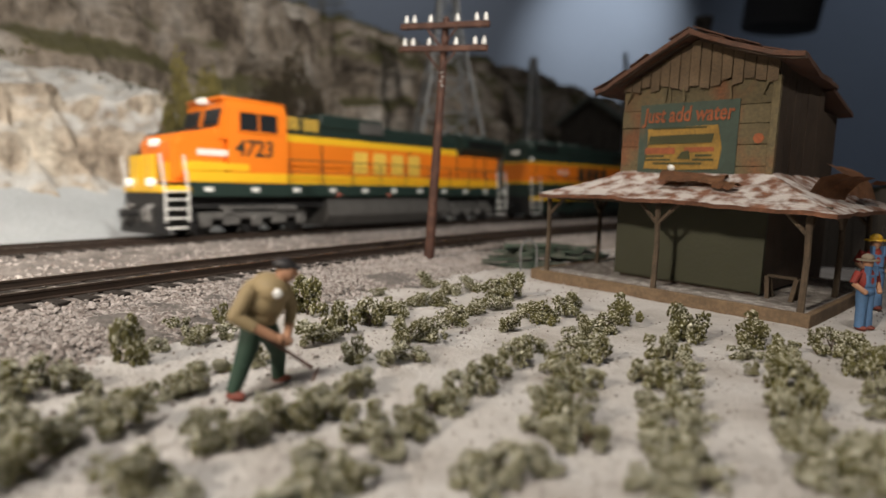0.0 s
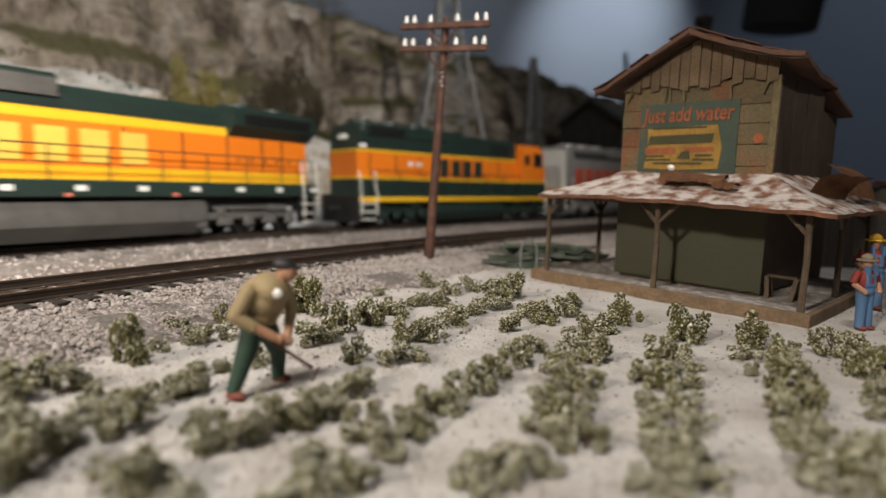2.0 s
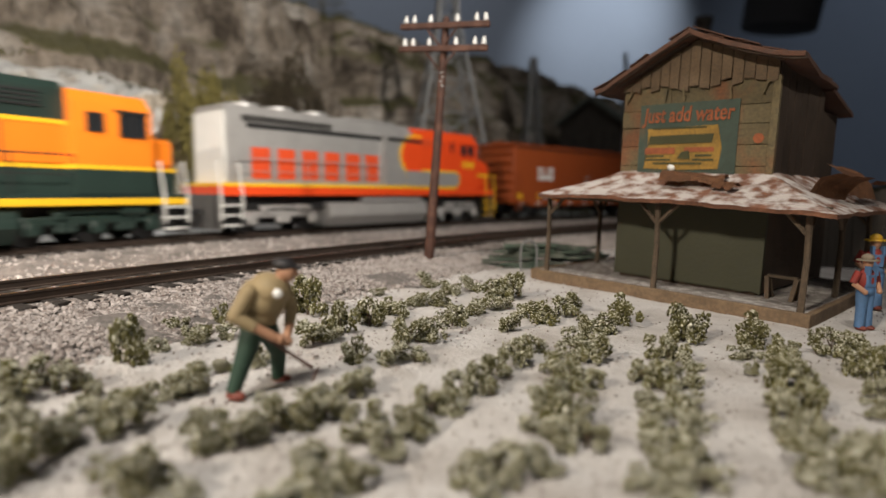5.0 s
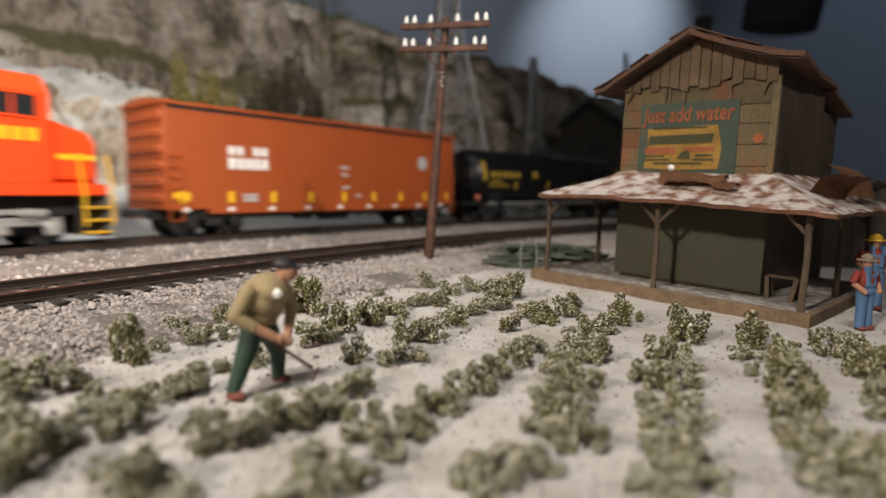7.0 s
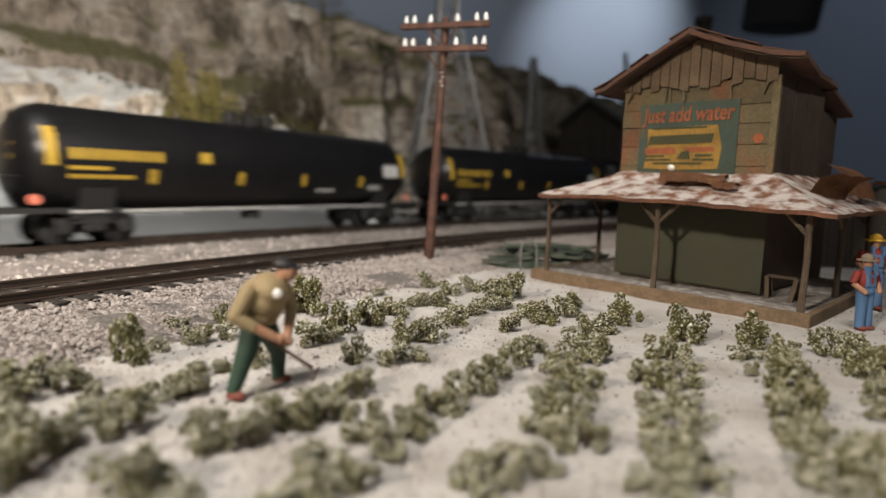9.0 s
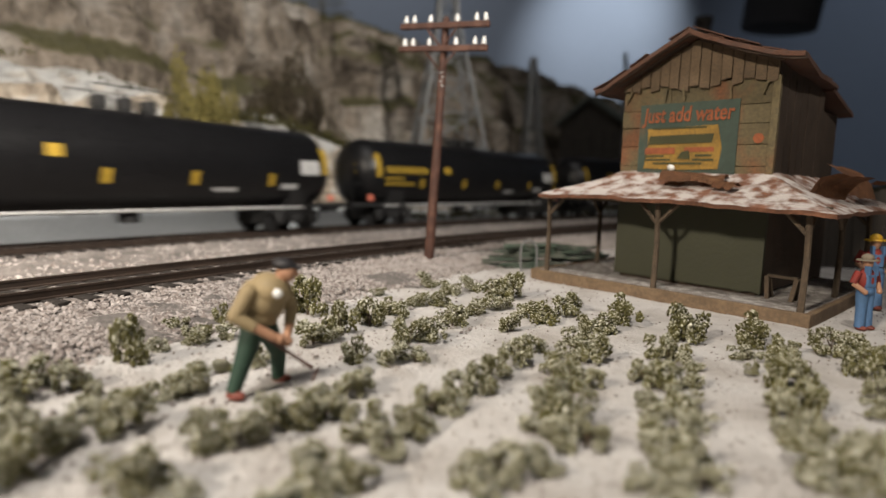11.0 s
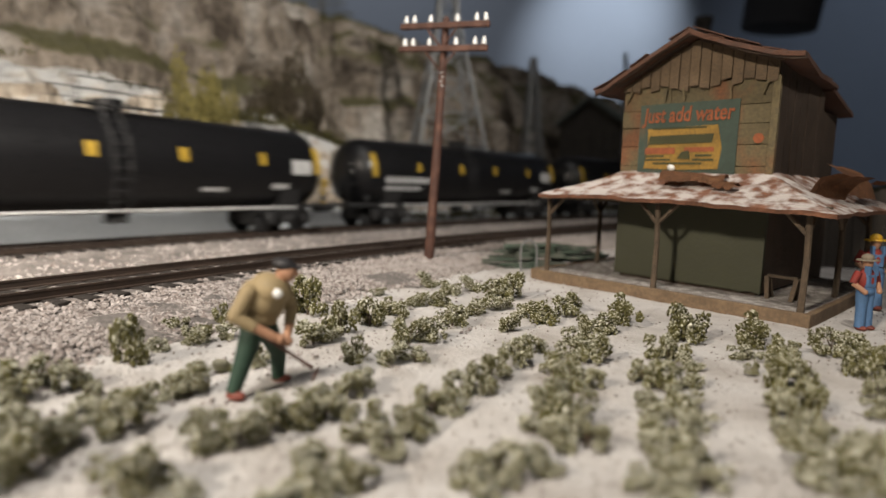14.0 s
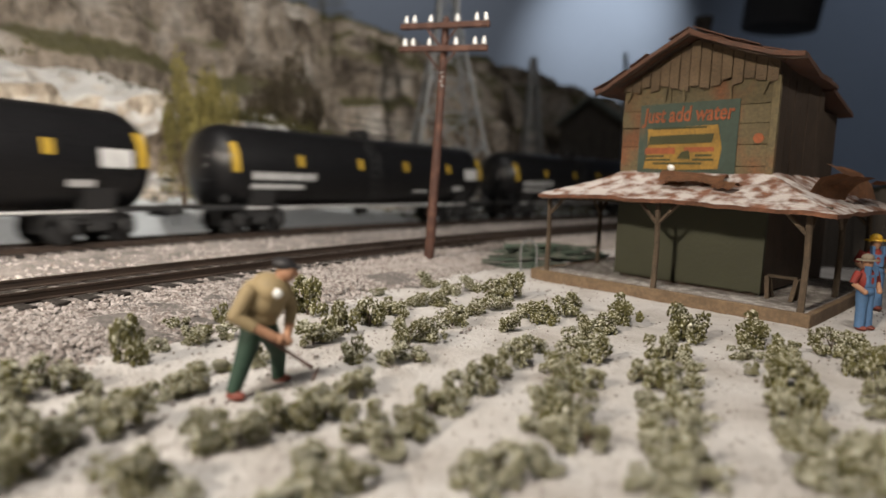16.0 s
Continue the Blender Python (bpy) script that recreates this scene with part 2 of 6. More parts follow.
# ---- mesh helpers ----
class Shape:
    """Collects primitives in full-size metres into one bmesh; mi is the material slot of the next piece."""

    def __init__(self):
        self.bm, self.mi = bmesh.new(), 0

    def _done(self, verts, m=None):
        if m is not None:
            bmesh.ops.transform(self.bm, matrix=m, verts=verts)
        for f in {f for v in verts for f in v.link_faces}:
            f.material_index = self.mi
        return self

    def box(self, c, s, rot=(0, 0, 0), bev=0.0):
        v = bmesh.ops.create_cube(self.bm, size=1)["verts"]
        bmesh.ops.scale(self.bm, vec=s, verts=v)
        if bev:
            e = list({e for q in v for e in q.link_edges})
            r = bmesh.ops.bevel(self.bm, geom=e, offset=bev, segments=1, affect="EDGES")
            v = list({q for f in r["faces"] for q in f.verts})
        return self._done(v, pose(*c, *rot))

    def span(self, x0, x1, y0, y1, z0, z1, bev=0.0):
        return self.box(((x0 + x1) / 2, (y0 + y1) / 2, (z0 + z1) / 2), (abs(x1 - x0), abs(y1 - y0), abs(z1 - z0)), bev=bev)

    def cyl(self, a, b, r0, r1=None, n=10):
        a, b = Vector(a), Vector(b)
        r1 = r0 if r1 is None else r1
        v = bmesh.ops.create_cone(self.bm, cap_ends=True, segments=n, radius1=r0, radius2=r1, depth=(b - a).length)["verts"]
        return self._done(v, Matrix.Translation((a + b) / 2) @ (b - a).to_track_quat("Z", "Y").to_matrix().to_4x4())

    def ball(self, c, s, rot=(0, 0, 0), u=10, v=7):
        q = bmesh.ops.create_uvsphere(self.bm, u_segments=u, v_segments=v, radius=1)["verts"]
        return self._done(q, pose(*c, *rot) @ Matrix.Diagonal((*s, 1)))

    def tube(self, pts, r, n=6):
        for a, b in zip(pts, pts[1:]):
            self.cyl(a, b, r, n=n)
        return self

    def prism(self, pts, a, b, axis="x"):
        """Polygon pts swept from a to b. axis x: pts are (y, z); axis y: pts are (x, z); axis z: pts are (x, y)."""
        def at(p, d):
            return {"x": (d, p[0], p[1]), "y": (p[0], d, p[1]), "z": (p[0], p[1], d)}[axis]
        v0 = [self.bm.verts.new(at(p, a)) for p in pts]
        v1 = [self.bm.verts.new(at(p, b)) for p in pts]
        n = len(pts)
        fs = [self.bm.faces.new(v0), self.bm.faces.new(v1)]
        fs += [self.bm.faces.new((v0[i], v0[(i + 1) % n], v1[(i + 1) % n], v1[i])) for i in range(n)]
        bmesh.ops.recalc_face_normals(self.bm, faces=fs)
        return self._done(v0 + v1)

    def grid(self, f, us, vs):
        rows = [[self.bm.verts.new(f(u, v)) for v in vs] for u in us]
        for a, b in zip(rows, rows[1:]):
            for i in range(len(vs) - 1):
                q = self.bm.faces.new((a[i], b[i], b[i + 1], a[i + 1]))
                q.material_index = self.mi
        return self

    def warp(self, f):
        for v in self.bm.verts:
            v.co = f(v.co)
        return self


def mesh_of(name, sh, mats, smooth=38):
    for v in sh.bm.verts:
        v.co *= K
    me = bpy.data.meshes.new(name)
    sh.bm.to_mesh(me)
    sh.bm.free()
    for m in mats if isinstance(mats, (list, tuple)) else [mats]:
        me.materials.append(m)
    if smooth:
        me.polygons.foreach_set("use_smooth", [True] * len(me.polygons))
        me.set_sharp_from_angle(angle=radians(smooth))
    return me


def part(name, sh, mats, parent, label="", m=None, smooth=38):
    ob = new(name, sh if isinstance(sh, bpy.types.Mesh) else mesh_of(name, sh, mats, smooth))
    ob.parent = parent
    if m is not None:
        m = m.copy()
        m.translation *= K
        ob.matrix_basis = m
    return tagged(ob, label)


def thing(name, x, y, z, label, category, group="", kind="", rz=0.0, m=None):
    ob = new(name)
    ob.empty_display_size = 0.01
    m = pose(x, y, z, 0, 0, rz) if m is None else m.copy()
    m.translation *= K
    ob.matrix_basis = m
    return tagged(ob, label, category, group, kind)


def solid(name, sh, mats, label, category, group="", kind="", m=None, smooth=38):
    ob = new(name, mesh_of(name, sh, mats, smooth))
    if m is not None:
        m = m.copy()
        m.translation *= K
        ob.matrix_basis = m
    return tagged(ob, label, category, group, kind)


def words(name, text, size, depth, material, parent, m, label="", stretch=1.0):
    """Lettering in the built-in font, as a mesh. It reads along the local x axis, facing local z."""
    cu = bpy.data.curves.new(name, "FONT")
    cu.body, cu.size, cu.extrude, cu.align_x, cu.align_y = text, size * K, depth * K, "CENTER", "CENTER"
    cu.shear, cu.offset = 0.12, 0.016 * size * K
    tmp = new(name, cu)
    me = bpy.data.meshes.new_from_object(tmp.evaluated_get(bpy.context.evaluated_depsgraph_get()))
    bpy.data.objects.remove(tmp)
    me.materials.clear()
    me.materials.append(material)
    me.transform(Matrix.Diagonal((stretch, 1, 1, 1)))
    return part(name, me, None, parent, label, m)


def smoothstep(a, b, x):
    x = min(max((x - a) / (b - a), 0.0), 1.0)
    return x * x * (3 - 2 * x)


def wob(x, y, z=0.0, s=1.0):
    return noise.noise(Vector((x * s, y * s, z * s)))


# ---- the line of the far track, by the distance s along it, and the train's progress ----
STEP = 0.5
S0, S1 = -200.0, 300.0


def heading(s):
    c = min(max(s, -8.0), 72.0)
    h = 0.18380 + 0.0174397 * c - 0.000112494 * c * c
    return h - 0.38 * smoothstep(72, 135, s)


def lay():
    pts = {}
    n = int((S1 - S0) / STEP)
    i0 = int(-S0 / STEP)
    x, y = -21.880, -6.832
    pts[i0] = (x, y)
    for i in range(i0, n):
        h = heading(S0 + (i + 0.5) * STEP)
        x, y = x + STEP * math.sin(h), y + STEP * math.cos(h)
        pts[i + 1] = (x, y)
    x, y = pts[i0]
    for i in range(i0, 0, -1):
        h = heading(S0 + (i - 0.5) * STEP)
        x, y = x - STEP * math.sin(h), y - STEP * math.cos(h)
        pts[i - 1] = (x, y)
    return pts


LINE = lay()


def on_line(s, off=0.0):
    """Point at s, off metres to the garden's side of the far track, and the heading there."""
    u = (s - S0) / STEP
    i = min(max(int(math.floor(u)), 0), len(LINE) - 2)
    f = u - i
    (x0, y0), (x1, y1) = LINE[i], LINE[i + 1]
    h = heading(s)
    return x0 + f * (x1 - x0) + off * math.cos(h), y0 + f * (y1 - y0) - off * math.sin(h), h


RUN_T = [0, 1.5, 3, 4.2, 6.3, 7.7, 9.2, 11.3, 13, 14.6, 16]
RUN_S = [-115.838, -126.140, -136.986, -146.722, -167.910, -183.001, -199.344, -224.399, -245.485, -266.30, -284.35]


def run_slopes():
    n = len(RUN_T)
    h = np.diff(RUN_T)
    a, b = np.eye(n), np.zeros(n)
    for i in range(1, n - 1):
        a[i, i - 1:i + 2] = h[i - 1], 2 * (h[i - 1] + h[i]), h[i]
        b[i] = 6 * ((RUN_S[i + 1] - RUN_S[i]) / h[i] - (RUN_S[i] - RUN_S[i - 1]) / h[i - 1])
    return np.linalg.solve(a, b)


RUN_M = run_slopes()


def run(t):
    """How far along the line the train has come at t seconds."""
    j = min(max(int(np.searchsorted(RUN_T, t)) - 1, 0), len(RUN_T) - 2)
    h = RUN_T[j + 1] - RUN_T[j]
    a, c = RUN_T[j + 1] - t, t - RUN_T[j]
    return (RUN_M[j] * a ** 3 + RUN_M[j + 1] * c ** 3) / 6 / h + (RUN_S[j] / h - RUN_M[j] * h / 6) * a + (RUN_S[j + 1] / h - RUN_M[j + 1] * h / 6) * c


def car_pose(q, t, reach):
    """A vehicle whose middle is q behind the train's datum: it sits on its two bogies, +x in the direction of travel."""
    s = q + run(t)
    x0, y0, _ = on_line(s - reach)
    x1, y1, _ = on_line(s + reach)
    return Matrix.Translation(P((x0 + x1) / 2, (y0 + y1) / 2, RAIL)) @ pose(0, 0, 0, 0, 0, math.degrees(math.atan2(y0 - y1, x0 - x1)))


HOUSE_X, HOUSE_Y, HOUSE_TURN = 6.44, 9.95, -47.0


def ground_z(x, y):
    d = ((x - HOUSE_X) * -0.68 + (y - HOUSE_Y) * 0.73) / 6.2
    return 0.22 * min(max(d, 0.0), 1.0)
# ---- the setting ----
NEAR = 8.08           # spacing of the two tracks


def axis_steps(near, step, far):
    a, x, s = [0.0], 0.0, step
    while x < far:
        x += s
        if x > near:
            s *= 1.35
        a.append(x)
    return [-v for v in a[:0:-1]] + a


def ground():
    sh = Shape()
    xs, ys = axis_steps(12, 0.2, 330), [v + 9 for v in axis_steps(11, 0.2, 340)]

    def f(x, y):
        fade = smoothstep(60, 25, math.hypot(x, y - 9))
        z = 0.035 * wob(x, y, 0, 0.9) + 0.018 * wob(x, y, 5, 3.5)
        return Vector((x, y, ground_z(x, y) + z * fade - 0.01))
    sh.grid(f, xs, ys)
    solid("ground", sh, GROUND, "pale chalky sand ground with fine grain", "ground", kind="structure", smooth=180)


def room():
    n = 72
    sh = Shape()
    sh.grid(lambda a, z: Vector((320 * math.cos(a), 320 * math.sin(a), z)), [2 * math.pi * i / n for i in range(n + 1)], [-2, 60, 120, 185])
    solid("backdrop", sh, SKYPAINT, "blue-grey painted backdrop wall round the layout", "wall", kind="structure", smooth=180)
    sh = Shape()
    sh.cyl((0, 0, 185), (0, 0, 189), 322, n=48)
    solid("ceiling", sh, CEILING, "dark painted ceiling of the exhibition room", "ceiling", kind="structure")


def ballast():
    sh = Shape()
    prof = [(-4.4, -0.05), (-3.2, 0.22), (-2.0, 0.50), (-0.9, 0.55), (0.9, 0.55), (2.0, 0.50), (4.0, 0.36), (6.0, 0.50), (7.2, 0.55), (9.0, 0.55), (9.7, 0.50), (10.6, 0.28), (11.5, 0.03), (12.2, -0.08)]
    offs = []
    for (a, za), (b, zb) in zip(prof, prof[1:]):
        k = max(2, int((b - a) / 0.22))
        offs += [(a + (b - a) * i / k, za + (zb - za) * i / k) for i in range(k)]
    offs.append(prof[-1])
    ss = [-170 + 4 * i for i in range(40)] + [-10 + 0.3 * i for i in range(300)] + [80 + 3 * i for i in range(60)]

    def f(s, oz):
        o, z = oz
        if o > 10:
            o += 0.5 * wob(s, 3, 0, 0.35) + 0.25 * wob(s, 9, 0, 1.3)
        x, y, h = on_line(s, o)
        loose = smoothstep(0.9, 1.3, abs(o)) * smoothstep(0.9, 1.3, abs(o - NEAR))
        z += (0.05 * wob(x, y, 1, 1.6) + 0.05 * wob(x, y, 4, 5.0)) * (0.25 + 0.75 * loose)
        return Vector((x, y, z + ground_z(x, y) * smoothstep(9.8, 12.0, o)))
    sh.grid(f, ss, offs)
    solid("ballast_bed", sh, BALLAST, "light grey crushed stone ballast under the tracks", "ballast", kind="structure", smooth=180)
    # loose stones
    rnd = random.Random(5)
    vs, fs = [], []
    oct_v = [(1, 0, 0), (-1, 0, 0), (0, 1, 0), (0, -1, 0), (0, 0, 1), (0, 0, -1)]
    oct_f = [(0, 2, 4), (2, 1, 4), (1, 3, 4), (3, 0, 4), (2, 0, 5), (1, 2, 5), (3, 1, 5), (0, 3, 5)]

    def put(s, o, z, r):
        x, y, _ = on_line(s, o)
        e = Euler((rnd.uniform(0, 6), rnd.uniform(0, 6), rnd.uniform(0, 6)))
        base = len(vs)
        for v in oct_v:
            q = Vector(v) * r * rnd.uniform(0.6, 1.25)
            q.rotate(e)
            vs.append(((x + q.x) * K, (y + q.y) * K, (z + 0.65 * q.z) * K))
        fs.extend([tuple(base + i for i in f) for f in oct_f])

    def height(s, o):
        z = np.interp(o, [p[0] for p in prof], [p[1] for p in prof])
        x, y, _ = on_line(s, o)
        return float(z) + ground_z(x, y) * smoothstep(9.8, 12.0, o)
    for _ in range(23000):
        s = rnd.uniform(6, 44) if rnd.random() < 0.8 else rnd.uniform(6, 70)
        o = rnd.triangular(9.0, 12.2, 10.2) + 0.4 * wob(s, 3, 0, 0.35)
        put(s, o, height(s, o) + 0.012, rnd.uniform(0.03, 0.078))
    for _ in range(9000):
        s = rnd.uniform(6, 48)
        o = rnd.uniform(9.6, 11.7) + 0.4 * wob(s, 3, 0, 0.35)
        put(s, o, height(s, o) + 0.02, rnd.uniform(0.03, 0.07))
    for _ in range(6000):
        s = rnd.uniform(12, 70)
        o = rnd.uniform(1.2, 6.9)
        put(s, o, height(s, o), rnd.uniform(0.04, 0.09))
    for _ in range(2600):
        s = rnd.uniform(8, 60)
        o = NEAR + rnd.uniform(-0.65, 0.65)
        put(s, o, height(s, o) - 0.01, rnd.uniform(0.03, 0.06))
    for _ in range(900):
        s = rnd.uniform(8, 45)
        o = rnd.uniform(11.6, 15)
        x, y, _ = on_line(s, o)
        put(s, o, ground_z(x, y), rnd.uniform(0.02, 0.05))
    grit_v, grit_f = [], []
    for _ in range(3600):
        gy = 3.2 + 13 * rnd.random() ** 1.4
        gx = rnd.uniform(-0.85, 0.85) * gy
        r = rnd.uniform(0.008, 0.026)
        b = len(grit_v)
        for v in oct_v:
            q = Vector(v) * r * rnd.uniform(0.6, 1.3)
            grit_v.append(((gx + q.x) * K, (gy + q.y) * K, (ground_z(gx, gy) + 0.035 * wob(gx, gy, 0, 0.9) + 0.018 * wob(gx, gy, 5, 3.5) - 0.004 + q.z * 0.7) * K))
        grit_f.extend([tuple(b + i for i in f) for f in oct_f])
    me = bpy.data.meshes.new("ground_grit")
    me.from_pydata(grit_v, [], grit_f)
    me.materials.append(GRIT)
    tagged(new("ground_grit", me), "fine brown grit strewn over the pale sand", "grit", kind="stuff")
    me = bpy.data.meshes.new("ballast_stones")
    me.from_pydata(vs, [], fs)
    me.materials.append(STONE)
    tagged(new("ballast_stones", me), "loose light grey ballast stones beside the rails", "gravel", kind="stuff")


def tracks():
    top = RAIL - 0.17
    tie = Shape().box((0, 0, top - 0.075), (2.6, 0.23, 0.15), bev=0.015)
    tie_mesh = mesh_of("tie", tie, TIE)
    for off, name, lo, hi in ((NEAR, "track_1", -6, 74), (0.0, "track_2", 2, 84)):
        tr = thing(name, 0, 0, 0, "railway track with brown rails on dark wooden ties", "railway track", kind="structure")
        for side in (-0.7525, 0.7525):
            sh = Shape()
            ss = [-170 + 2.0 * i for i in range(211)]
            prof = [(-0.075, 0.0), (-0.075, 0.025), (-0.02, 0.04), (-0.02, 0.12), (-0.042, 0.135), (-0.042, 0.17), (0.042, 0.17), (0.042, 0.135), (0.02, 0.12), (0.02, 0.04), (0.075, 0.025), (0.075, 0.0)]
            sh.grid(lambda s, p: Vector((*on_line(s, off + side + p[0])[:2], top + p[1])), ss, prof)
            for f in sh.bm.faces:
                if min(v.co.z for v in f.verts) > top + 0.165:
                    f.material_index = 1
            part("rail", sh, [RUST, RAILTOP], tr)
        rest = Shape()
        s = -168.0
        while s < 250:
            x, y, h = on_line(s, off)
            m = pose(x, y, 0, 0, 0, -math.degrees(h))
            if lo <= s <= hi:
                part("tie", tie_mesh, None, tr, m=m)
                s += 0.56
            else:
                v = bmesh.ops.create_cube(rest.bm, size=1)["verts"]
                rest._done(v, m @ pose(0, 0, top - 0.075) @ Matrix.Diagonal((2.6, 0.23, 0.15, 1)))
                s += 0.9
        tagged(part("distant_ties", rest, TIE, tr), kind="stuff")


def cliffs():
    rnd = random.Random(3)

    def wall(name, offs, s0, s1, ds, material, label, rough, crest):
        """offs: profile of (offset beyond the track, height share); crest(s): height of its top."""
        sh = Shape()
        pro = []
        for (a, za), (b, zb) in zip(offs, offs[1:]):
            k = max(2, int(math.hypot(b - a, (zb - za) * 12) / 0.45))
            pro += [(a + (b - a) * i / k, za + (zb - za) * i / k) for i in range(k)]
        pro.append(offs[-1])

        def f(s, oz):
            o, u = oz
            h = crest(s)
            z = u * h
            crag = 1.5 * wob(s, z * 0.45, o * 0.2, 0.2) + 1.5 * abs(wob(s, z * 0.3, 7, 0.55)) + 0.7 * abs(wob(s, z * 0.4, 3, 1.4)) + 0.3 * wob(s, z, 13, 3.1) + 0.7 * wob(s * 0.12, z, 17, 0.7)
            fold = 2.2 * wob(s, 0, 11, 0.11)
            x, y, _ = on_line(s, -(o + rough * (crag + fold) * min(1.0, u * 4 + 0.15)))
            return Vector((x, y, z + rough * (0.9 * wob(s, o, 21, 0.3) + 0.35 * wob(s, o, 25, 1.1)) * min(1.0, u * 3)))
        n = int((s1 - s0) / ds)
        sh.grid(f, [s0 + (s1 - s0) * i / n for i in range(n + 1)], pro)
        return solid(name, sh, material, label, "cliff", kind="structure", smooth=60)

    wall("cliff_1", [(8.0, -0.05), (8.3, 0.3), (9.0, 0.62), (9.6, 0.82), (10.8, 0.88), (14.5, 0.96), (16.5, 1.02)], 4, 58, 0.3, LEDGE,
         "pale tan quarry rock face with a chalk-white ledge", 1.1,
         lambda s: 8.9 - 1.3 * smoothstep(33, 41, s) - 3.0 * smoothstep(42, 56, s))
    sh = Shape()
    us = [i / 14 for i in range(15)]

    def bank(s, u):
        h = 2.5 - 1.5 * smoothstep(38, 52, s)
        x, y, _ = on_line(s, -(2.9 + 6.3 * u))
        return Vector((x, y, h * (u ** 1.15) + 0.12 * wob(x, y, 2, 0.5) + 0.04 * wob(x, y, 5, 2.2) - 0.02))
    sh.grid(bank, [i * 0.6 for i in range(140)], us)
    solid("chalk_bank", sh, CHALK, "white plaster bank between track and cliff", "bank", kind="structure", smooth=180)
    wall("cliff_2", [(14.0, 0.1), (14.6, 0.34), (15.4, 0.5), (17.5, 0.56), (18.2, 0.74), (19.0, 0.84), (21.5, 0.9), (22.3, 1.0), (26, 1.05), (40, 1.02), (60, 0.9)], 0, 120, 0.42, CLIFF,
         "tall brown rock cliff with olive scrub on its ledges", 1.0,
         lambda s: 19.5 - 1.6 * smoothstep(45, 62, s) - 1.5 * smoothstep(66, 100, s) + 2.0 * smoothstep(36, 24, s))


ground()
room()
ballast()
tracks()
cliffs()
# ---- the train: every vehicle rests on the rails at its own z = 0, +x forward, the garden's side is +y ----
def bogie(parent, x, axles, base, metal, name="truck"):
    """Side frames with springs and axle boxes; wheels are parts of the truck."""
    sh = Shape()
    for y in (-1.16, 1.16):
        sh.box((x, y, 0.72), (base + 0.5, 0.14, 0.26), bev=0.04)
        for i in range(axles):
            ax = x - base / 2 + base * i / (axles - 1)
            sh.box((ax, y * 1.04, 0.52), (0.44, 0.2, 0.42), bev=0.05)
            sh.cyl((ax, y * 1.02, 0.5), (ax, y * 1.15, 0.5), 0.16, n=10)
        for i in range(axles - 1):
            sx = x - base / 2 + base * (i + 0.5) / (axles - 1)
            sh.box((sx, y, 0.46), (0.62, 0.16, 0.2), bev=0.03)
            for dx in (-0.2, 0, 0.2):
                sh.cyl((sx + dx, y * 1.05, 0.42), (sx + dx, y * 1.05, 0.68), 0.085, n=8)
        sh.cyl((x - base * 0.42, y * 1.1, 0.95), (x - base * 0.2, y * 1.1, 0.98), 0.13, n=10)
        sh.box((x, y * 0.98, 1.0), (base * 0.72, 0.16, 0.16), bev=0.03)
        for k in (-1, 1):
            sh.box((x + k * base * 0.3, y * 1.06, 0.86), (0.34, 0.16, 0.24), bev=0.04)
    sh.box((x, 0, 0.7), (0.6, 2.3, 0.3), bev=0.05)
    tr = part(name, sh, metal, parent)
    # black block added so the bright bank doesn't show through the truck
    part("bolster", Shape().span(x - base / 2 - 0.35, x + base / 2 + 0.35, -0.64, 0.64, 0.32, 1.12), BLACK, tr)
    w = Shape()
    for y in (-0.74, 0.74):
        w.cyl((0, y - 0.06, 0), (0, y + 0.06, 0), 0.49, n=20)
        w.cyl((0, y - math.copysign(0.09, y), 0), (0, y - math.copysign(0.05, y), 0), 0.53, n=20)
    w.cyl((0, -0.8, 0), (0, 0.8, 0), 0.09, n=8)
    me = mesh_of("wheelset", w, BLACK)
    for i in range(axles):
        part("wheelset", me, None, tr, m=pose(x - base / 2 + base * i / (axles - 1), 0, 0.49))
    return tr


def coupler(parent, x, d):
    sh = Shape()
    sh.box((x + d * 0.35, 0, 0.85), (0.8, 0.25, 0.22), bev=0.03)
    sh.box((x + d * 0.72, 0.06, 0.85), (0.22, 0.34, 0.3), bev=0.05)
    part("coupler", sh, BLACK, parent)


def ladder_steps(parent, x0, x1, zs, metal, rail_metal, top=2.85):
    """Corner step well: treads and two bent grab rails."""
    for y in (1, -1):
        sh = Shape()
        for z in zs:
            sh.box(((x0 + x1) / 2, y * 1.42, z), (abs(x1 - x0) * 0.86, 0.34, 0.05), bev=0.01)
        part("steps", sh, metal, parent)
        sh = Shape()
        for x in (x0, x1):
            sh.tube([(x, y * 1.53, 0.55), (x, y * 1.53, 1.55), (x + 0.12, y * 1.5, top)], 0.032)
        part("grab_rail", sh, rail_metal, parent)
        sh = Shape()
        sh.span(min(x0, x1) - 0.04, max(x0, x1) + 0.04, y * 1.1, y * 1.2, 0.3, 1.5)
        part("step_well", sh, BLACK, parent)


def handrail(parent, x0, x1, z0, z1, gap, metal, y=1.46):
    for sy in (1, -1):
        sh = Shape()
        n = max(1, round(abs(x1 - x0) / gap))
        for i in range(n + 1):
            x = x0 + (x1 - x0) * i / n
            sh.cyl((x, sy * y, z0), (x, sy * y, z1), 0.024, n=5)
        sh.cyl((x0, sy * y, z1), (x1, sy * y, z1), 0.026, n=5)
        sh.cyl((x0, sy * y, z0 + 0.5 * (z1 - z0)), (x1, sy * y, z0 + 0.5 * (z1 - z0)), 0.016, n=5)
        part("handrail", sh, metal, parent)


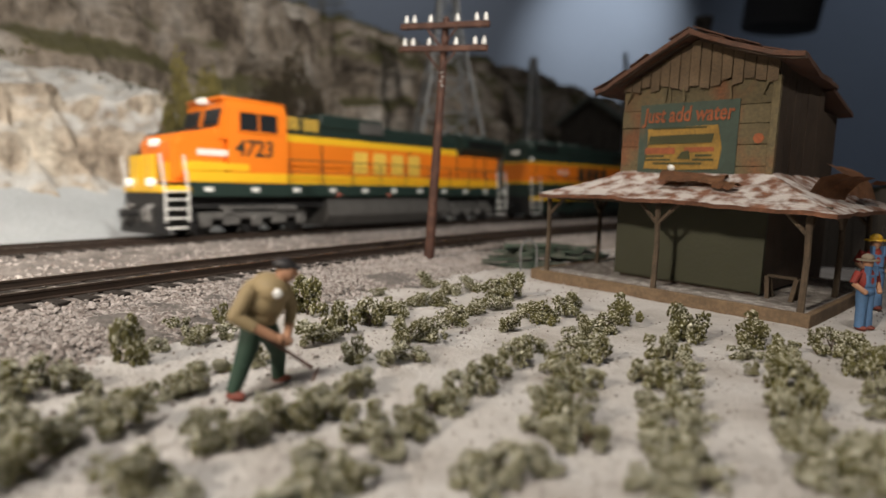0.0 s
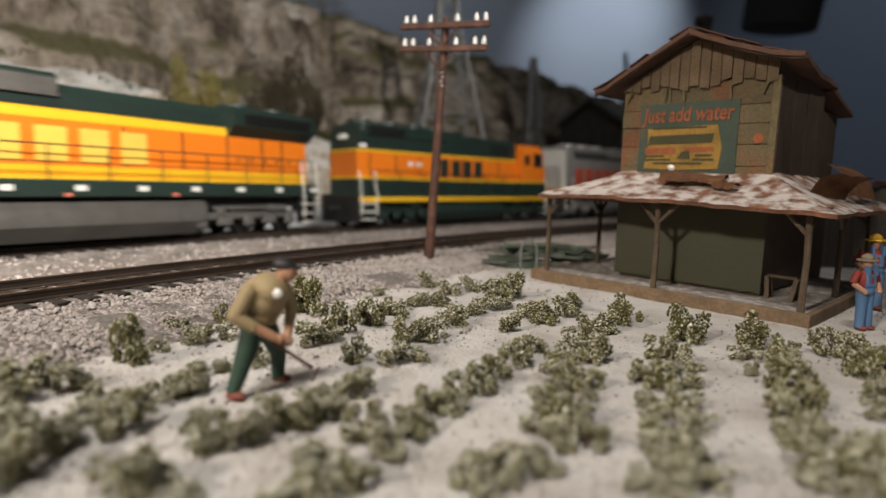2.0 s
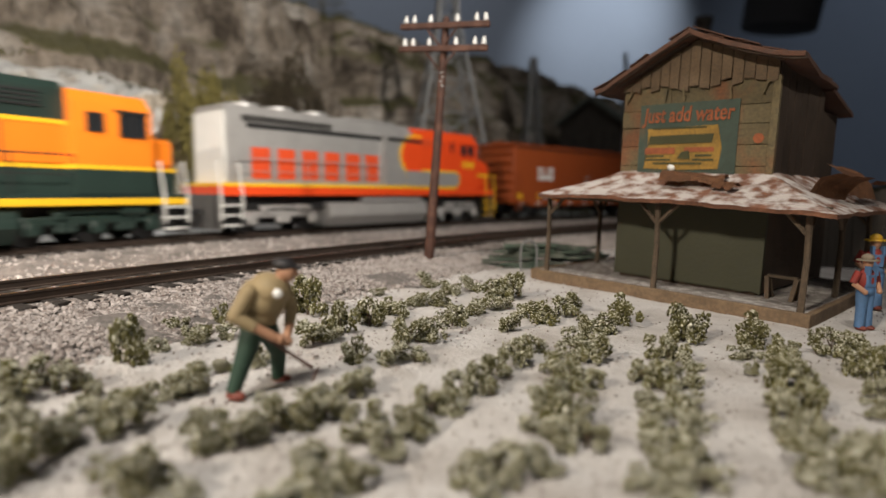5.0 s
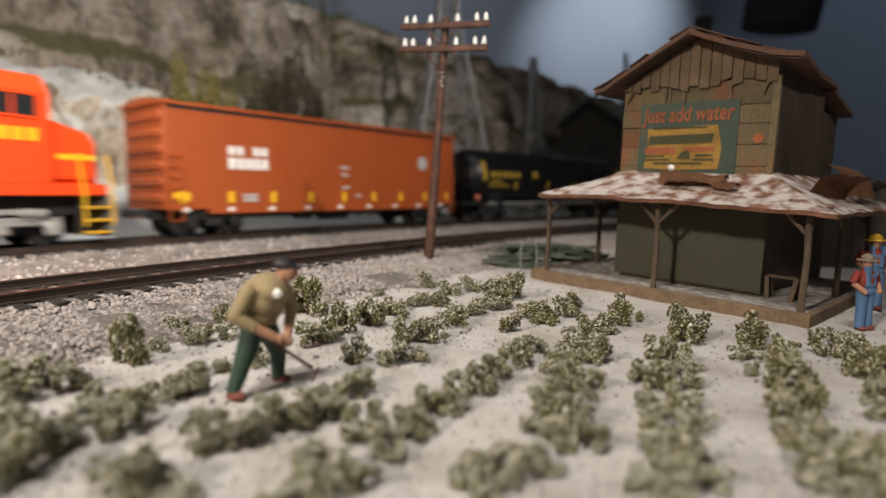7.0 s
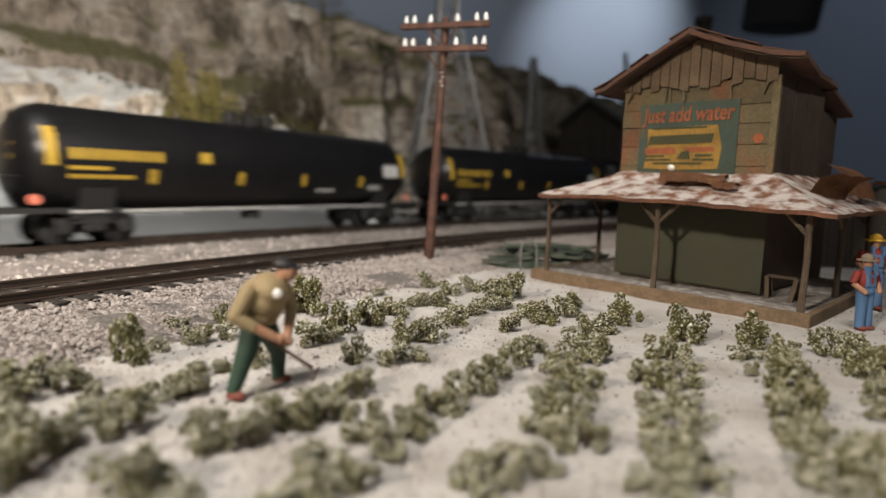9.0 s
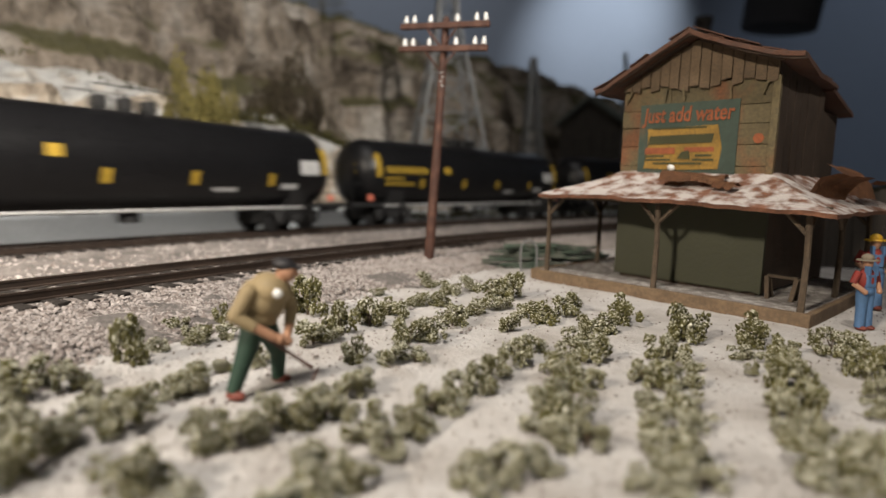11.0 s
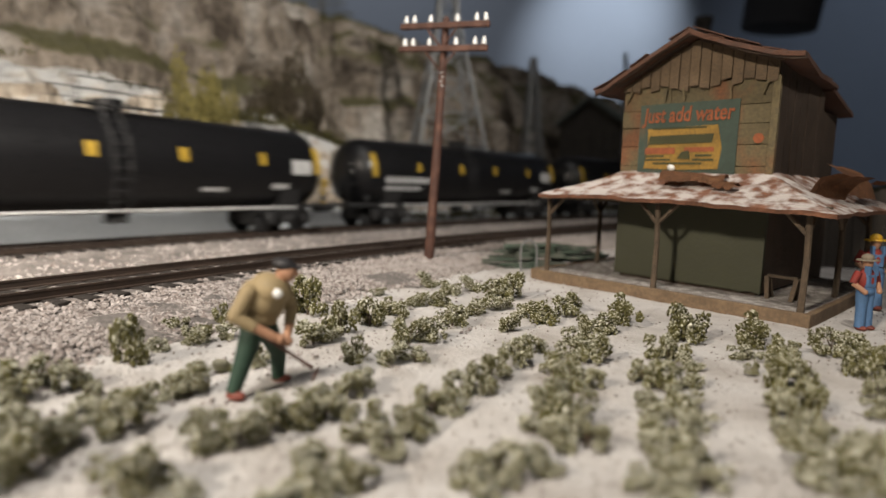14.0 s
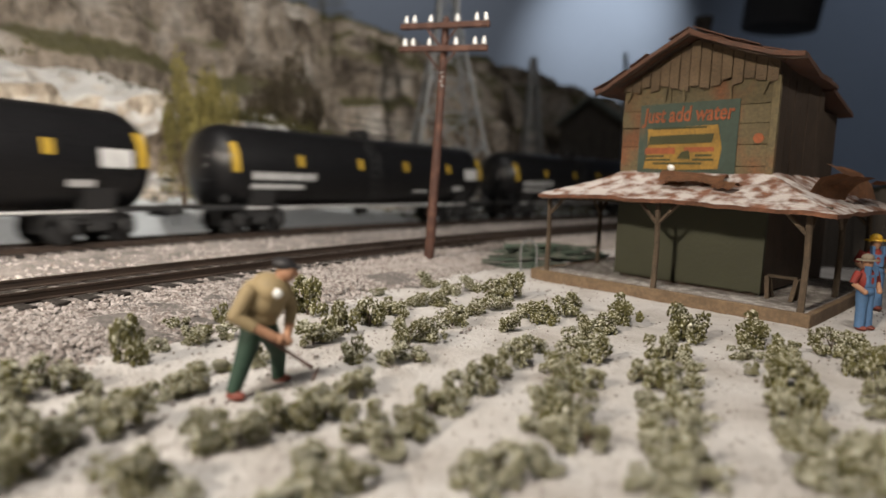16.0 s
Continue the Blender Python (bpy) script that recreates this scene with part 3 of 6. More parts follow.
def blocks(parent, x0, x1, z0, z1, n, material, y, name="painted_mark", frac=0.7, label=""):
    """A brand name, drawn as n plain blocks on both sides."""
    for sy in (1, -1):
        w = (x1 - x0) / n
        for i in range(n):
            a, b = x0 + w * (i + (1 - frac) / 2), x0 + w * (i + (1 + frac) / 2)
            a, b = min(a, b), max(a, b)
            ya, yb = sy * y, sy * (y + 0.02)
            part(name, Shape().span(a, b, ya, yb, z0, z1), material, parent, label)


def band(parent, name, x0, x1, y, z0, z1, material, label="", bev=0.0):
    return part(name, Shape().span(x0, x1, -y, y, z0, z1, bev=bev), material, parent, label)


def plate(parent, name, x0, x1, y, z0, z1, material, label=""):
    """The same thin plate on both flanks."""
    for s in (1, -1):
        part(name, Shape().span(x0, x1, s * y, s * (y + 0.025), z0, z1), material, parent, label)


def pane(parent, x0, x1, y, z0, z1, frame_mat, material=None):
    for s in (1, -1):
        w = part("window", Shape().span(x0, x1, s * (y - 0.02), s * (y + 0.012), z0, z1), material or GLASS, parent, "dark cab window")
        sh = Shape()
        for a, b, c, d in ((x0 - 0.06, x1 + 0.06, z1, z1 + 0.06), (x0 - 0.06, x1 + 0.06, z0 - 0.06, z0), (x0 - 0.06, x0, z0, z1), (x1, x1 + 0.06, z0, z1), ((x0 + x1) / 2 - 0.03, (x0 + x1) / 2 + 0.03, z0, z1)):
            sh.span(a, b, s * (y - 0.01), s * (y + 0.045), c, d)
        part("window_frame", sh, frame_mat, w)


def louvres(parent, x0, x1, y, z0, z1, n, material, back=None):
    for s in (1, -1):
        sh = Shape()
        if back:
            sh.span(x0, x1, s * y, s * (y + 0.02), z0, z1)
        sh.mi = 1
        for i in range(n):
            z = z0 + (z1 - z0) * (i + 0.5) / n
            sh.box(((x0 + x1) / 2, s * (y + 0.03), z), (abs(x1 - x0) * 0.92, 0.05, (z1 - z0) / n * 0.5))
        part("grille", sh, [back or material, material], parent)


def fuel_tank(parent, x0, x1, z0, z1, material):
    pts = [(-1.25, z1), (-1.38, z1 - 0.25), (-1.38, z0 + 0.45), (-1.0, z0), (1.0, z0), (1.38, z0 + 0.45), (1.38, z1 - 0.25), (1.25, z1)]
    t = part("fuel_tank", Shape().prism(pts, x0, x1), material, parent)
    for i in range(4):
        x = x0 + (x1 - x0) * (i + 0.5) / 4
        part("tank_strap", Shape().span(x - 0.03, x + 0.03, 1.38, 1.4, z0 + 0.45, z1 - 0.25), material, t)


def roof_fans(parent, xs, z, r, material):
    for x in xs:
        f = part("roof_fan", Shape().cyl((x, 0, z - 0.02), (x, 0, z + 0.2), r, r * 0.92, n=20), material, parent)
        sh = Shape()
        for k in range(4):
            sh.box((x, 0, z + 0.21), (r * 1.8, 0.05, 0.03), (0, 0, 45 * k))
        part("fan_grille", sh, BLACK, f)


def loco_orange():
    o = thing("locomotive", 0, 0, 0, "orange, yellow and dark green model diesel locomotive with wide nose", "locomotive", "train")
    band(o, "sill", -10.2, 9.3, 1.5, 1.42, 1.92, GREEN, "dark green side sill", 0.03)
    band(o, "underframe", -9.9, 9.9, 1.05, 1.0, 1.42, BLACK)
    band(o, "lower_stripe", -9.9, 5.3, 1.06, 1.92, 2.32, YELLOW, "yellow lower stripe")
    band(o, "stripe_edge", -9.9, 5.3, 1.07, 2.06, 2.09, ORANGE)
    band(o, "hood", -9.9, 5.3, 1.05, 2.32, 3.62, ORANGE, "orange engine hood")
    sh = Shape().prism([(-1.05, 3.62), (1.05, 3.62), (1.05, 3.74), (0.98, 3.94), (-0.98, 3.94), (-1.05, 3.74)], -6.1, 5.3)
    part("upper_stripe", sh, YELLOW, o, "yellow upper stripe")
    sh = Shape().prism([(-1.02, 3.94), (1.02, 3.94), (1.02, 4.4), (0.7, 4.66), (-0.7, 4.66), (-1.02, 4.4)], -6.1, 5.2)
    part("hood_roof", sh, GREEN, o, "dark green hood roof")
    sh = Shape().prism([(-1.05, 3.62), (1.05, 3.62), (1.5, 4.02), (1.5, 4.5), (1.2, 4.72), (-1.2, 4.72), (-1.5, 4.5), (-1.5, 4.02)], -10.1, -6.0)
    part("radiator_wing", sh, GREEN, o, "dark green overhanging radiator")
    louvres(o, -9.9, -6.3, 1.5, 4.08, 4.46, 5, BLACK)
    part("roof_box", Shape().span(-0.4, 3.3, -1.1, 1.1, 4.3, 4.9, bev=0.08), GREEN, o)
    plate(o, "exhaust_panel", -0.35, 1.15, 1.1, 4.25, 4.75, TANKGREY)
    louvres(o, 3.4, 4.25, 1.04, 4.1, 4.62, 5, GOLD, GREEN)
    louvres(o, 4.4, 5.1, 1.04, 4.1, 4.62, 5, GOLD, GREEN)
    roof_fans(o, (-9.0, -7.2), 4.72, 0.75, GREEN)
    for x in (3.25, -2.2, -4.2, -6.0, -7.6, -8.6):
        plate(o, "door_seam", x - 0.025, x + 0.025, 1.05, 2.34, 3.6, BLACK)
    for i in range(6):
        x = -9.6 + i * 0.62
        plate(o, "door_handle", x, x + 0.05, 1.06, 2.7, 2.95, BLACK)
    plate(o, "hood_panel", 3.6, 4.9, 1.05, 2.5, 3.4, ORANGE)
    # cab
    cab = part("cab", Shape().prism([(-1.5, 1.92), (1.5, 1.92), (1.5, 4.58), (1.28, 4.94), (-1.28, 4.94), (-1.5, 4.58)], 5.3, 7.75), ORANGE, o, "orange driver's cab")
    part("cab_roof", Shape().span(5.2, 7.95, -1.3, 1.3, 4.92, 5.04, bev=0.05), ORANGE, cab)
    pane(o, 5.75, 7.35, 1.5, 3.84, 4.5, ORANGE)
    sh = Shape().prism([(7.7, 3.5), (8.15, 3.5), (7.78, 4.94), (7.7, 4.94)], -1.36, 1.36, "y")
    part("windscreen_wall", sh, ORANGE, cab)
    for y in (-0.72, 0.72):
        part("windscreen", Shape().box((8.0, y, 4.3), (0.05, 1.1, 0.62), (0, -14.5, 0), bev=0.01), GLASS, o, "dark windscreen")
    part("roof_headlight", Shape().box((7.92, 0, 4.95), (0.3, 0.55, 0.2), bev=0.04), LAMPGLASS, o, "lit white roof headlight")
    # nose
    sh = Shape().prism([(7.75, 1.92), (9.75, 1.92), (9.75, 3.3), (9.5, 3.6), (8.1, 3.9), (7.75, 3.9)], -1.3, 1.3, "y")
    bmesh.ops.bevel(sh.bm, geom=[e for e in sh.bm.edges if abs(e.verts[0].co.y - e.verts[1].co.y) < 0.01], offset=0.16, segments=2, affect="EDGES")
    nose = part("nose", sh, ORANGE, o, "orange wide nose")
    part("nose_top_panel", Shape().prism([(8.12, 3.88), (9.4, 3.6), (9.4, 3.67), (8.12, 3.96)], -1.05, 1.05, "y"), GREEN, nose)
    for y in (-0.18, 0.18):
        part("headlight", Shape().cyl((9.7, y, 3.3), (9.84, y, 3.3), 0.14, n=14), LAMPGLASS, o, "lit white headlight")
    part("nose_chevron", Shape().span(9.74, 9.77, -1.05, 1.05, 1.95, 2.6), YELLOW, nose)
    plate(nose, "nose_stripe", 7.0, 9.4, 1.5, 2.36, 2.62, YELLOW)
    for s in (1, -1):
        part("yellow_skirt", Shape().span(8.0, 9.45, s * 1.3, s * 1.515, 2.3, 2.64, bev=0.03), YELLOW, o)
    plate(o, "white_emblem", 7.75, 8.9, 1.31, 2.88, 3.1, WHITE, "white painted emblem")
    band(o, "cab_stripe", 5.3, 9.3, 1.515, 1.94, 2.3, YELLOW, "yellow stripe")
    for sy in (1, -1):
        m = pose(6.75, sy * 1.515, 3.18, 90, 0, 180 if sy > 0 else 0)
        words("road_number", "4723", 0.85, 0.01, GREEN, o, m, "dark green road number", 0.95)
    blocks(o, 1.65, -3.1, 2.45, 3.42, 4, GOLD, 1.06, label="gold brand lettering shown as blocks")
    # platforms, steps, pilot
    part("front_platform", Shape().span(9.2, 10.25, -1.5, 1.5, 1.55, 1.8, bev=0.03), YELLOW, o)
    ladder_steps(o, 9.35, 10.15, (0.35, 0.68, 1.0, 1.32, 1.6), WHITE, WHITE)
    ladder_steps(o, -9.35, -10.15, (0.35, 0.72, 1.1), WHITE, WHITE)
    part("pilot", Shape().prism([(10.0, 0.15), (10.5, 0.15), (10.3, 1.0), (10.25, 1.55), (10.0, 1.55)], -1.4, 1.4, "y"), BLACK, o)
    for k in range(7):
        y = -1.2 + 0.4 * k
        part("plow_rib", Shape().box((10.44, y, 0.55), (0.05, 0.06, 0.85), (0, 13, 0)), GREY, o)
    for y in (-0.95, 0.95, 0.62, -0.62):
        part("hose_fitting", Shape().tube([(10.3, y, 1.15), (10.5, y * 1.04, 0.95), (10.48, y * 1.06, 0.6)], 0.035), SILVER, o)
    part("end_door", Shape().span(10.15, 10.25, -0.95, -0.1, 1.8, 2.85).span(10.15, 10.25, 0.1, 0.95, 1.8, 2.85), YELLOW, o, "yellow end railing panels")
    for y in (-0.85, 0.85):
        part("ditch_light", Shape().cyl((10.2, y, 1.9), (10.42, y, 1.9), 0.15, n=12), LAMPGLASS, o, "lit white ditch light")
    coupler(o, 10.2, 1)
    coupler(o, -10.2, -1)
    part("air_hoses", Shape().tube([(10.45, 0.5, 1.1), (10.6, 0.55, 0.6), (10.5, 0.6, 0.35)], 0.04).tube([(10.45, -0.5, 1.1), (10.6, -0.55, 0.6), (10.5, -0.6, 0.35)], 0.04), BLACK, o)
    fuel_tank(o, -4.84, 3.2, 0.14, 1.3, TANKGREY)
    for i in range(11):
        x = 8.6 - 1.85 * i
        plate(o, "sill_light", x - 0.16, x + 0.16, 1.5, 1.6, 1.76, WHITE, "small white sill patch")
    for x in (2.7, -0.3, -3.6):
        plate(o, "red_tag", x - 0.1, x + 0.1, 1.5, 1.44, 1.54, PINK)
    handrail(o, 5.2, -9.9, 1.92, 2.88, 1.7, GREEN)
    bogie(o, 6.55, 3, 4.1, GREY)
    bogie(o, -6.75, 3, 4.1, GREY)
    return o


def loco_green():
    o = thing("locomotive", 0, 0, 0, "orange and dark green model diesel locomotive running hood first", "locomotive", "train")
    band(o, "sill_stripe", -8.6, 7.6, 1.5, 1.16, 1.38, YELLOW, "yellow sill stripe", 0.02)
    band(o, "walkway", -8.6, 7.6, 1.48, 1.38, 1.5, GREEN)
    band(o, "hood_base", -8.4, 7.4, 1.08, 1.5, 2.24, GREEN, "dark green lower hood")
    band(o, "lower_stripe", -8.42, 7.42, 1.1, 2.24, 2.36, YELLOW)
    band(o, "hood", -4.9, 7.4, 1.08, 2.36, 3.5, ORANGE, "orange engine hood")
    band(o, "upper_stripe", -4.9, 7.42, 1.1, 3.5, 3.62, YELLOW)
    sh = Shape().prism([(-1.08, 3.62), (1.08, 3.62), (1.08, 4.5), (0.8, 4.74), (-0.8, 4.74), (-1.08, 4.5)], -4.9, 7.36)
    part("hood_roof", sh, GREEN, o, "dark green hood roof")
    part("radiator_hatch", Shape().span(0.6, 7.2, -1.14, 1.14, 4.2, 4.86, bev=0.1), GREEN, o)
    louvres(o, 4.4, 6.9, 1.14, 4.28, 4.72, 5, BLACK)
    louvres(o, -4.3, -2.4, 1.08, 3.9, 4.4, 4, BLACK, GREEN)
    roof_fans(o, (6.4, 4.7, 3.0, 1.4), 4.86, 0.7, GREEN)
    part("exhaust_stack", Shape().span(-0.8, 0.1, -0.4, 0.4, 4.7, 5.0, bev=0.05), GREEN, o)
    plate(o, "number_board", 6.9, 7.34, 1.09, 3.68, 3.86, WHITE)
    for x in (3.3, 3.9):
        plate(o, "white_patch", x, x + 0.3, 1.08, 2.9, 3.15, WHITE)
    for i in range(7):
        x = 6.7 - i * 1.65
        plate(o, "door_seam", x - 0.02, x + 0.02, 1.08, 2.4, 3.45, BLACK)
    sh = Shape().prism([(-1.5, 1.5), (1.5, 1.5), (1.5, 4.1), (1.15, 4.55), (-1.15, 4.55), (-1.5, 4.1)], -7.3, -4.9)
    cab = part("cab", sh, ORANGE, o, "orange driver's cab")
    band(cab, "cab_base", -7.32, -4.88, 1.515, 1.5, 2.24, GREEN)
    band(cab, "cab_stripe", -7.33, -4.87, 1.52, 2.24, 2.36, YELLOW)
    pane(o, -7.05, -6.3, 1.5, 3.3, 3.95, BLACK)
    plate(o, "cab_sunshade", -7.2, -6.1, 1.5, 3.98, 4.06, BLACK)
    pane(o, -5.7, -5.3, 1.5, 3.4, 3.85, BLACK)
    for y in (-0.7, 0.7):
        part("windscreen", Shape().box((-7.31, y, 3.85), (0.05, 0.9, 0.6)), GLASS, o)
    sh = Shape().span(-8.45, -7.3, -1.0, 1.0, 2.36, 3.35, bev=0.12)
    part("short_hood", sh, ORANGE, o, "orange low nose")
    part("headlight", Shape().cyl((7.36, -0.15, 4.2), (7.5, -0.15, 4.2), 0.13, n=12).cyl((7.36, 0.15, 4.2), (7.5, 0.15, 4.2), 0.13, n=12), WHITE, o)
    blocks(o, 2.05, -1.75, 2.45, 3.36, 4, GREEN, 1.09, label="dark green brand lettering shown as blocks")
    for x in (7.4, -8.4):
        d = 1 if x > 0 else -1
        ladder_steps(o, x - 0.75 * d, x + 0.15 * d, (0.35, 0.72, 1.08), WHITE, WHITE, 2.6)
        coupler(o, x + 0.2 * d, d)
        part("pilot", Shape().span(x + 0.1 * d, x + 0.25 * d, -1.4, 1.4, 0.2, 1.4), BLACK, o)
    band(o, "underframe", -8.4, 7.4, 0.9, 0.85, 1.16, BLACK)
    fuel_tank(o, -3.4, 2.8, 0.12, 1.12, GREEN)
    handrail(o, 6.8, -4.9, 1.5, 2.62, 1.6, BLACK)
    bogie(o, 5.1, 3, 3.6, GREEN)
    bogie(o, -5.6, 3, 3.6, GREEN)
    return o


def loco_silver():
    o = thing("locomotive", 0, 0, 0, "silver and red model diesel locomotive with yellow trim, running hood first", "locomotive", "train")
    band(o, "sill", -8.5, 8.4, 1.5, 1.46, 1.8, RED, "red side sill", 0.02)
    band(o, "sill_stripe", -5.0, 8.4, 1.51, 1.8, 1.93, YELLOW, "yellow sill stripe")
    sh = Shape().prism([(-1.25, 1.8), (1.25, 1.8), (1.25, 4.45), (0.95, 4.85), (-0.95, 4.85), (-1.25, 4.45)], -3.2, 8.0)
    part("hood", sh, SILVER, o, "silver engine hood")
    part("roof_slot", Shape().span(-2.0, 7.2, -1.27, 1.27, 4.02, 4.2), BLACK, o, "black air intake slot")
    louvres(o, 3.0, 7.6, 1.25, 4.25, 4.5, 4, GREY)
    roof_fans(o, (6.6, 5.0, 3.2), 4.85, 0.7, SILVER)
    part("roof_rack", Shape().span(-1.0, 2.0, -1.0, 1.0, 4.8, 4.96, bev=0.05), SILVER, o)
    sh = Shape().prism([(-1.5, 1.8), (1.5, 1.8), (1.5, 4.3), (1.1, 4.8), (-1.1, 4.8), (-1.5, 4.3)], -6.95, -1.9)
    cab = part("cab", sh, RED, o, "red cab and warbonnet-shaped front")
    sh = Shape().prism([(-8.4, 1.8), (-6.9, 1.8), (-6.9, 3.62), (-7.2, 3.6), (-8.2, 3.3), (-8.4, 3.0)], -1.3, 1.3, "y")
    bmesh.ops.bevel(sh.bm, geom=[e for e in sh.bm.edges if abs(e.verts[0].co.y - e.verts[1].co.y) < 0.01], offset=0.14, segments=2, affect="EDGES")
    part("nose", sh, RED, o, "red wide nose")
    pane(o, -6.6, -5.4, 1.5, 3.62, 4.18, RED)
    pane(o, -4.85, -4.5, 1.5, 3.7, 4.25, RED)
    plate(cab, "cab_vent", -4.0, -2.2, 1.5, 3.95, 4.3, LETTERRED)
    for y in (-0.7, 0.7):
        part("windscreen", Shape().box((-6.97, y, 4.1), (0.05, 1.0, 0.6)), GLASS, o)

    def tongue(inset):
        """Rounded tongue that runs back from the silver hood into the red front."""
        r = 0.36 - inset
        pts = [(-1.2, 2.3 - r), (-1.2, 2.3 + r)]
        pts += [(-4.95 - r * math.sin(math.pi * k / 10), 2.3 + r * math.cos(math.pi * k / 10)) for k in range(11)]
        return pts

    def crest(rx, rz):
        """Rounded end of the red front against the silver flank."""
        return [(-2.3, 3.42 - rz), (-2.3, 3.42 + rz)] + [(-1.75 + rx * math.cos(radians(a)), 3.42 + rz * math.sin(radians(a))) for a in range(90, -91, -12)]
    for s in (1, -1):
        y0 = s * 1.5
        part("trim_line", Shape().prism(tongue(-0.1), y0, y0 + s * 0.02, "y"), YELLOW, cab, "yellow trim line")
        part("silver_tongue", Shape().prism(tongue(0.0), y0 + s * 0.02, y0 + s * 0.035, "y"), SILVER, cab, "silver tongue")
        part("silver_flank", Shape().span(-1.95, 0.2, y0 - s * 0.3, y0 + s * 0.01, 1.95, 4.3), SILVER, o)
        part("crest_trim", Shape().prism(crest(1.02, 1.0), y0 + s * 0.012, y0 + s * 0.02, "y"), YELLOW, cab, "yellow curved trim")
        part("crest_field", Shape().prism(crest(0.86, 0.88), y0 + s * 0.02, y0 + s * 0.03, "y"), RED, cab)
        part("intake_strip", Shape().span(-2.3, 0.0, y0 + s * 0.03, y0 + s * 0.05, 4.02, 4.18), BLACK, cab)
        part("nose_trim", Shape().span(-8.3, -7.2, s * 1.3, s * 1.33, 2.5, 2.66), YELLOW, o)
    blocks(o, 7.2, -0.9, 2.1, 3.3, 7, LETTERRED, 1.26, label="red brand lettering shown as blocks")
    for sy in (1, -1):
        sh = Shape()
        for k in range(3):
            sh.span(-6.6 + k * 0.36, -6.36 + k * 0.36, sy * 1.5, sy * 1.52, 2.95, 3.3)
        part("road_number", sh, YELLOW, o, "yellow number shown as bars")
    for x in (8.2, -8.4):
        d = 1 if x > 0 else -1
        ladder_steps(o, x - 0.6 * d, x + 0.25 * d, (0.35, 0.72, 1.1), YELLOW if d < 0 else WHITE, YELLOW if d < 0 else WHITE, 2.7)
        coupler(o, x + 0.2 * d, d)
        part("pilot", Shape().span(x + 0.1 * d, x + 0.25 * d, -1.4, 1.4, 0.2, 1.5), GREY, o)
    part("hood_end", Shape().span(8.0, 8.06, -1.1, 1.1, 1.9, 4.6), WHITE, o)
    band(o, "underframe", -8.3, 8.2, 1.0, 0.9, 1.46, BLACK)
    fuel_tank(o, -2.9, 3.4, 0.12, 1.15, SILVER)
    part("air_tank", Shape().cyl((-2.5, 1.2, 1.25), (1.5, 1.2, 1.25), 0.17, n=12), SILVER, o)
    handrail(o, 7.8, -3.6, 1.9, 2.85, 1.55, SILVER)
    bogie(o, 5.6, 2, 2.9, SILVER)
    bogie(o, -5.6, 2, 2.9, SILVER)
    return o


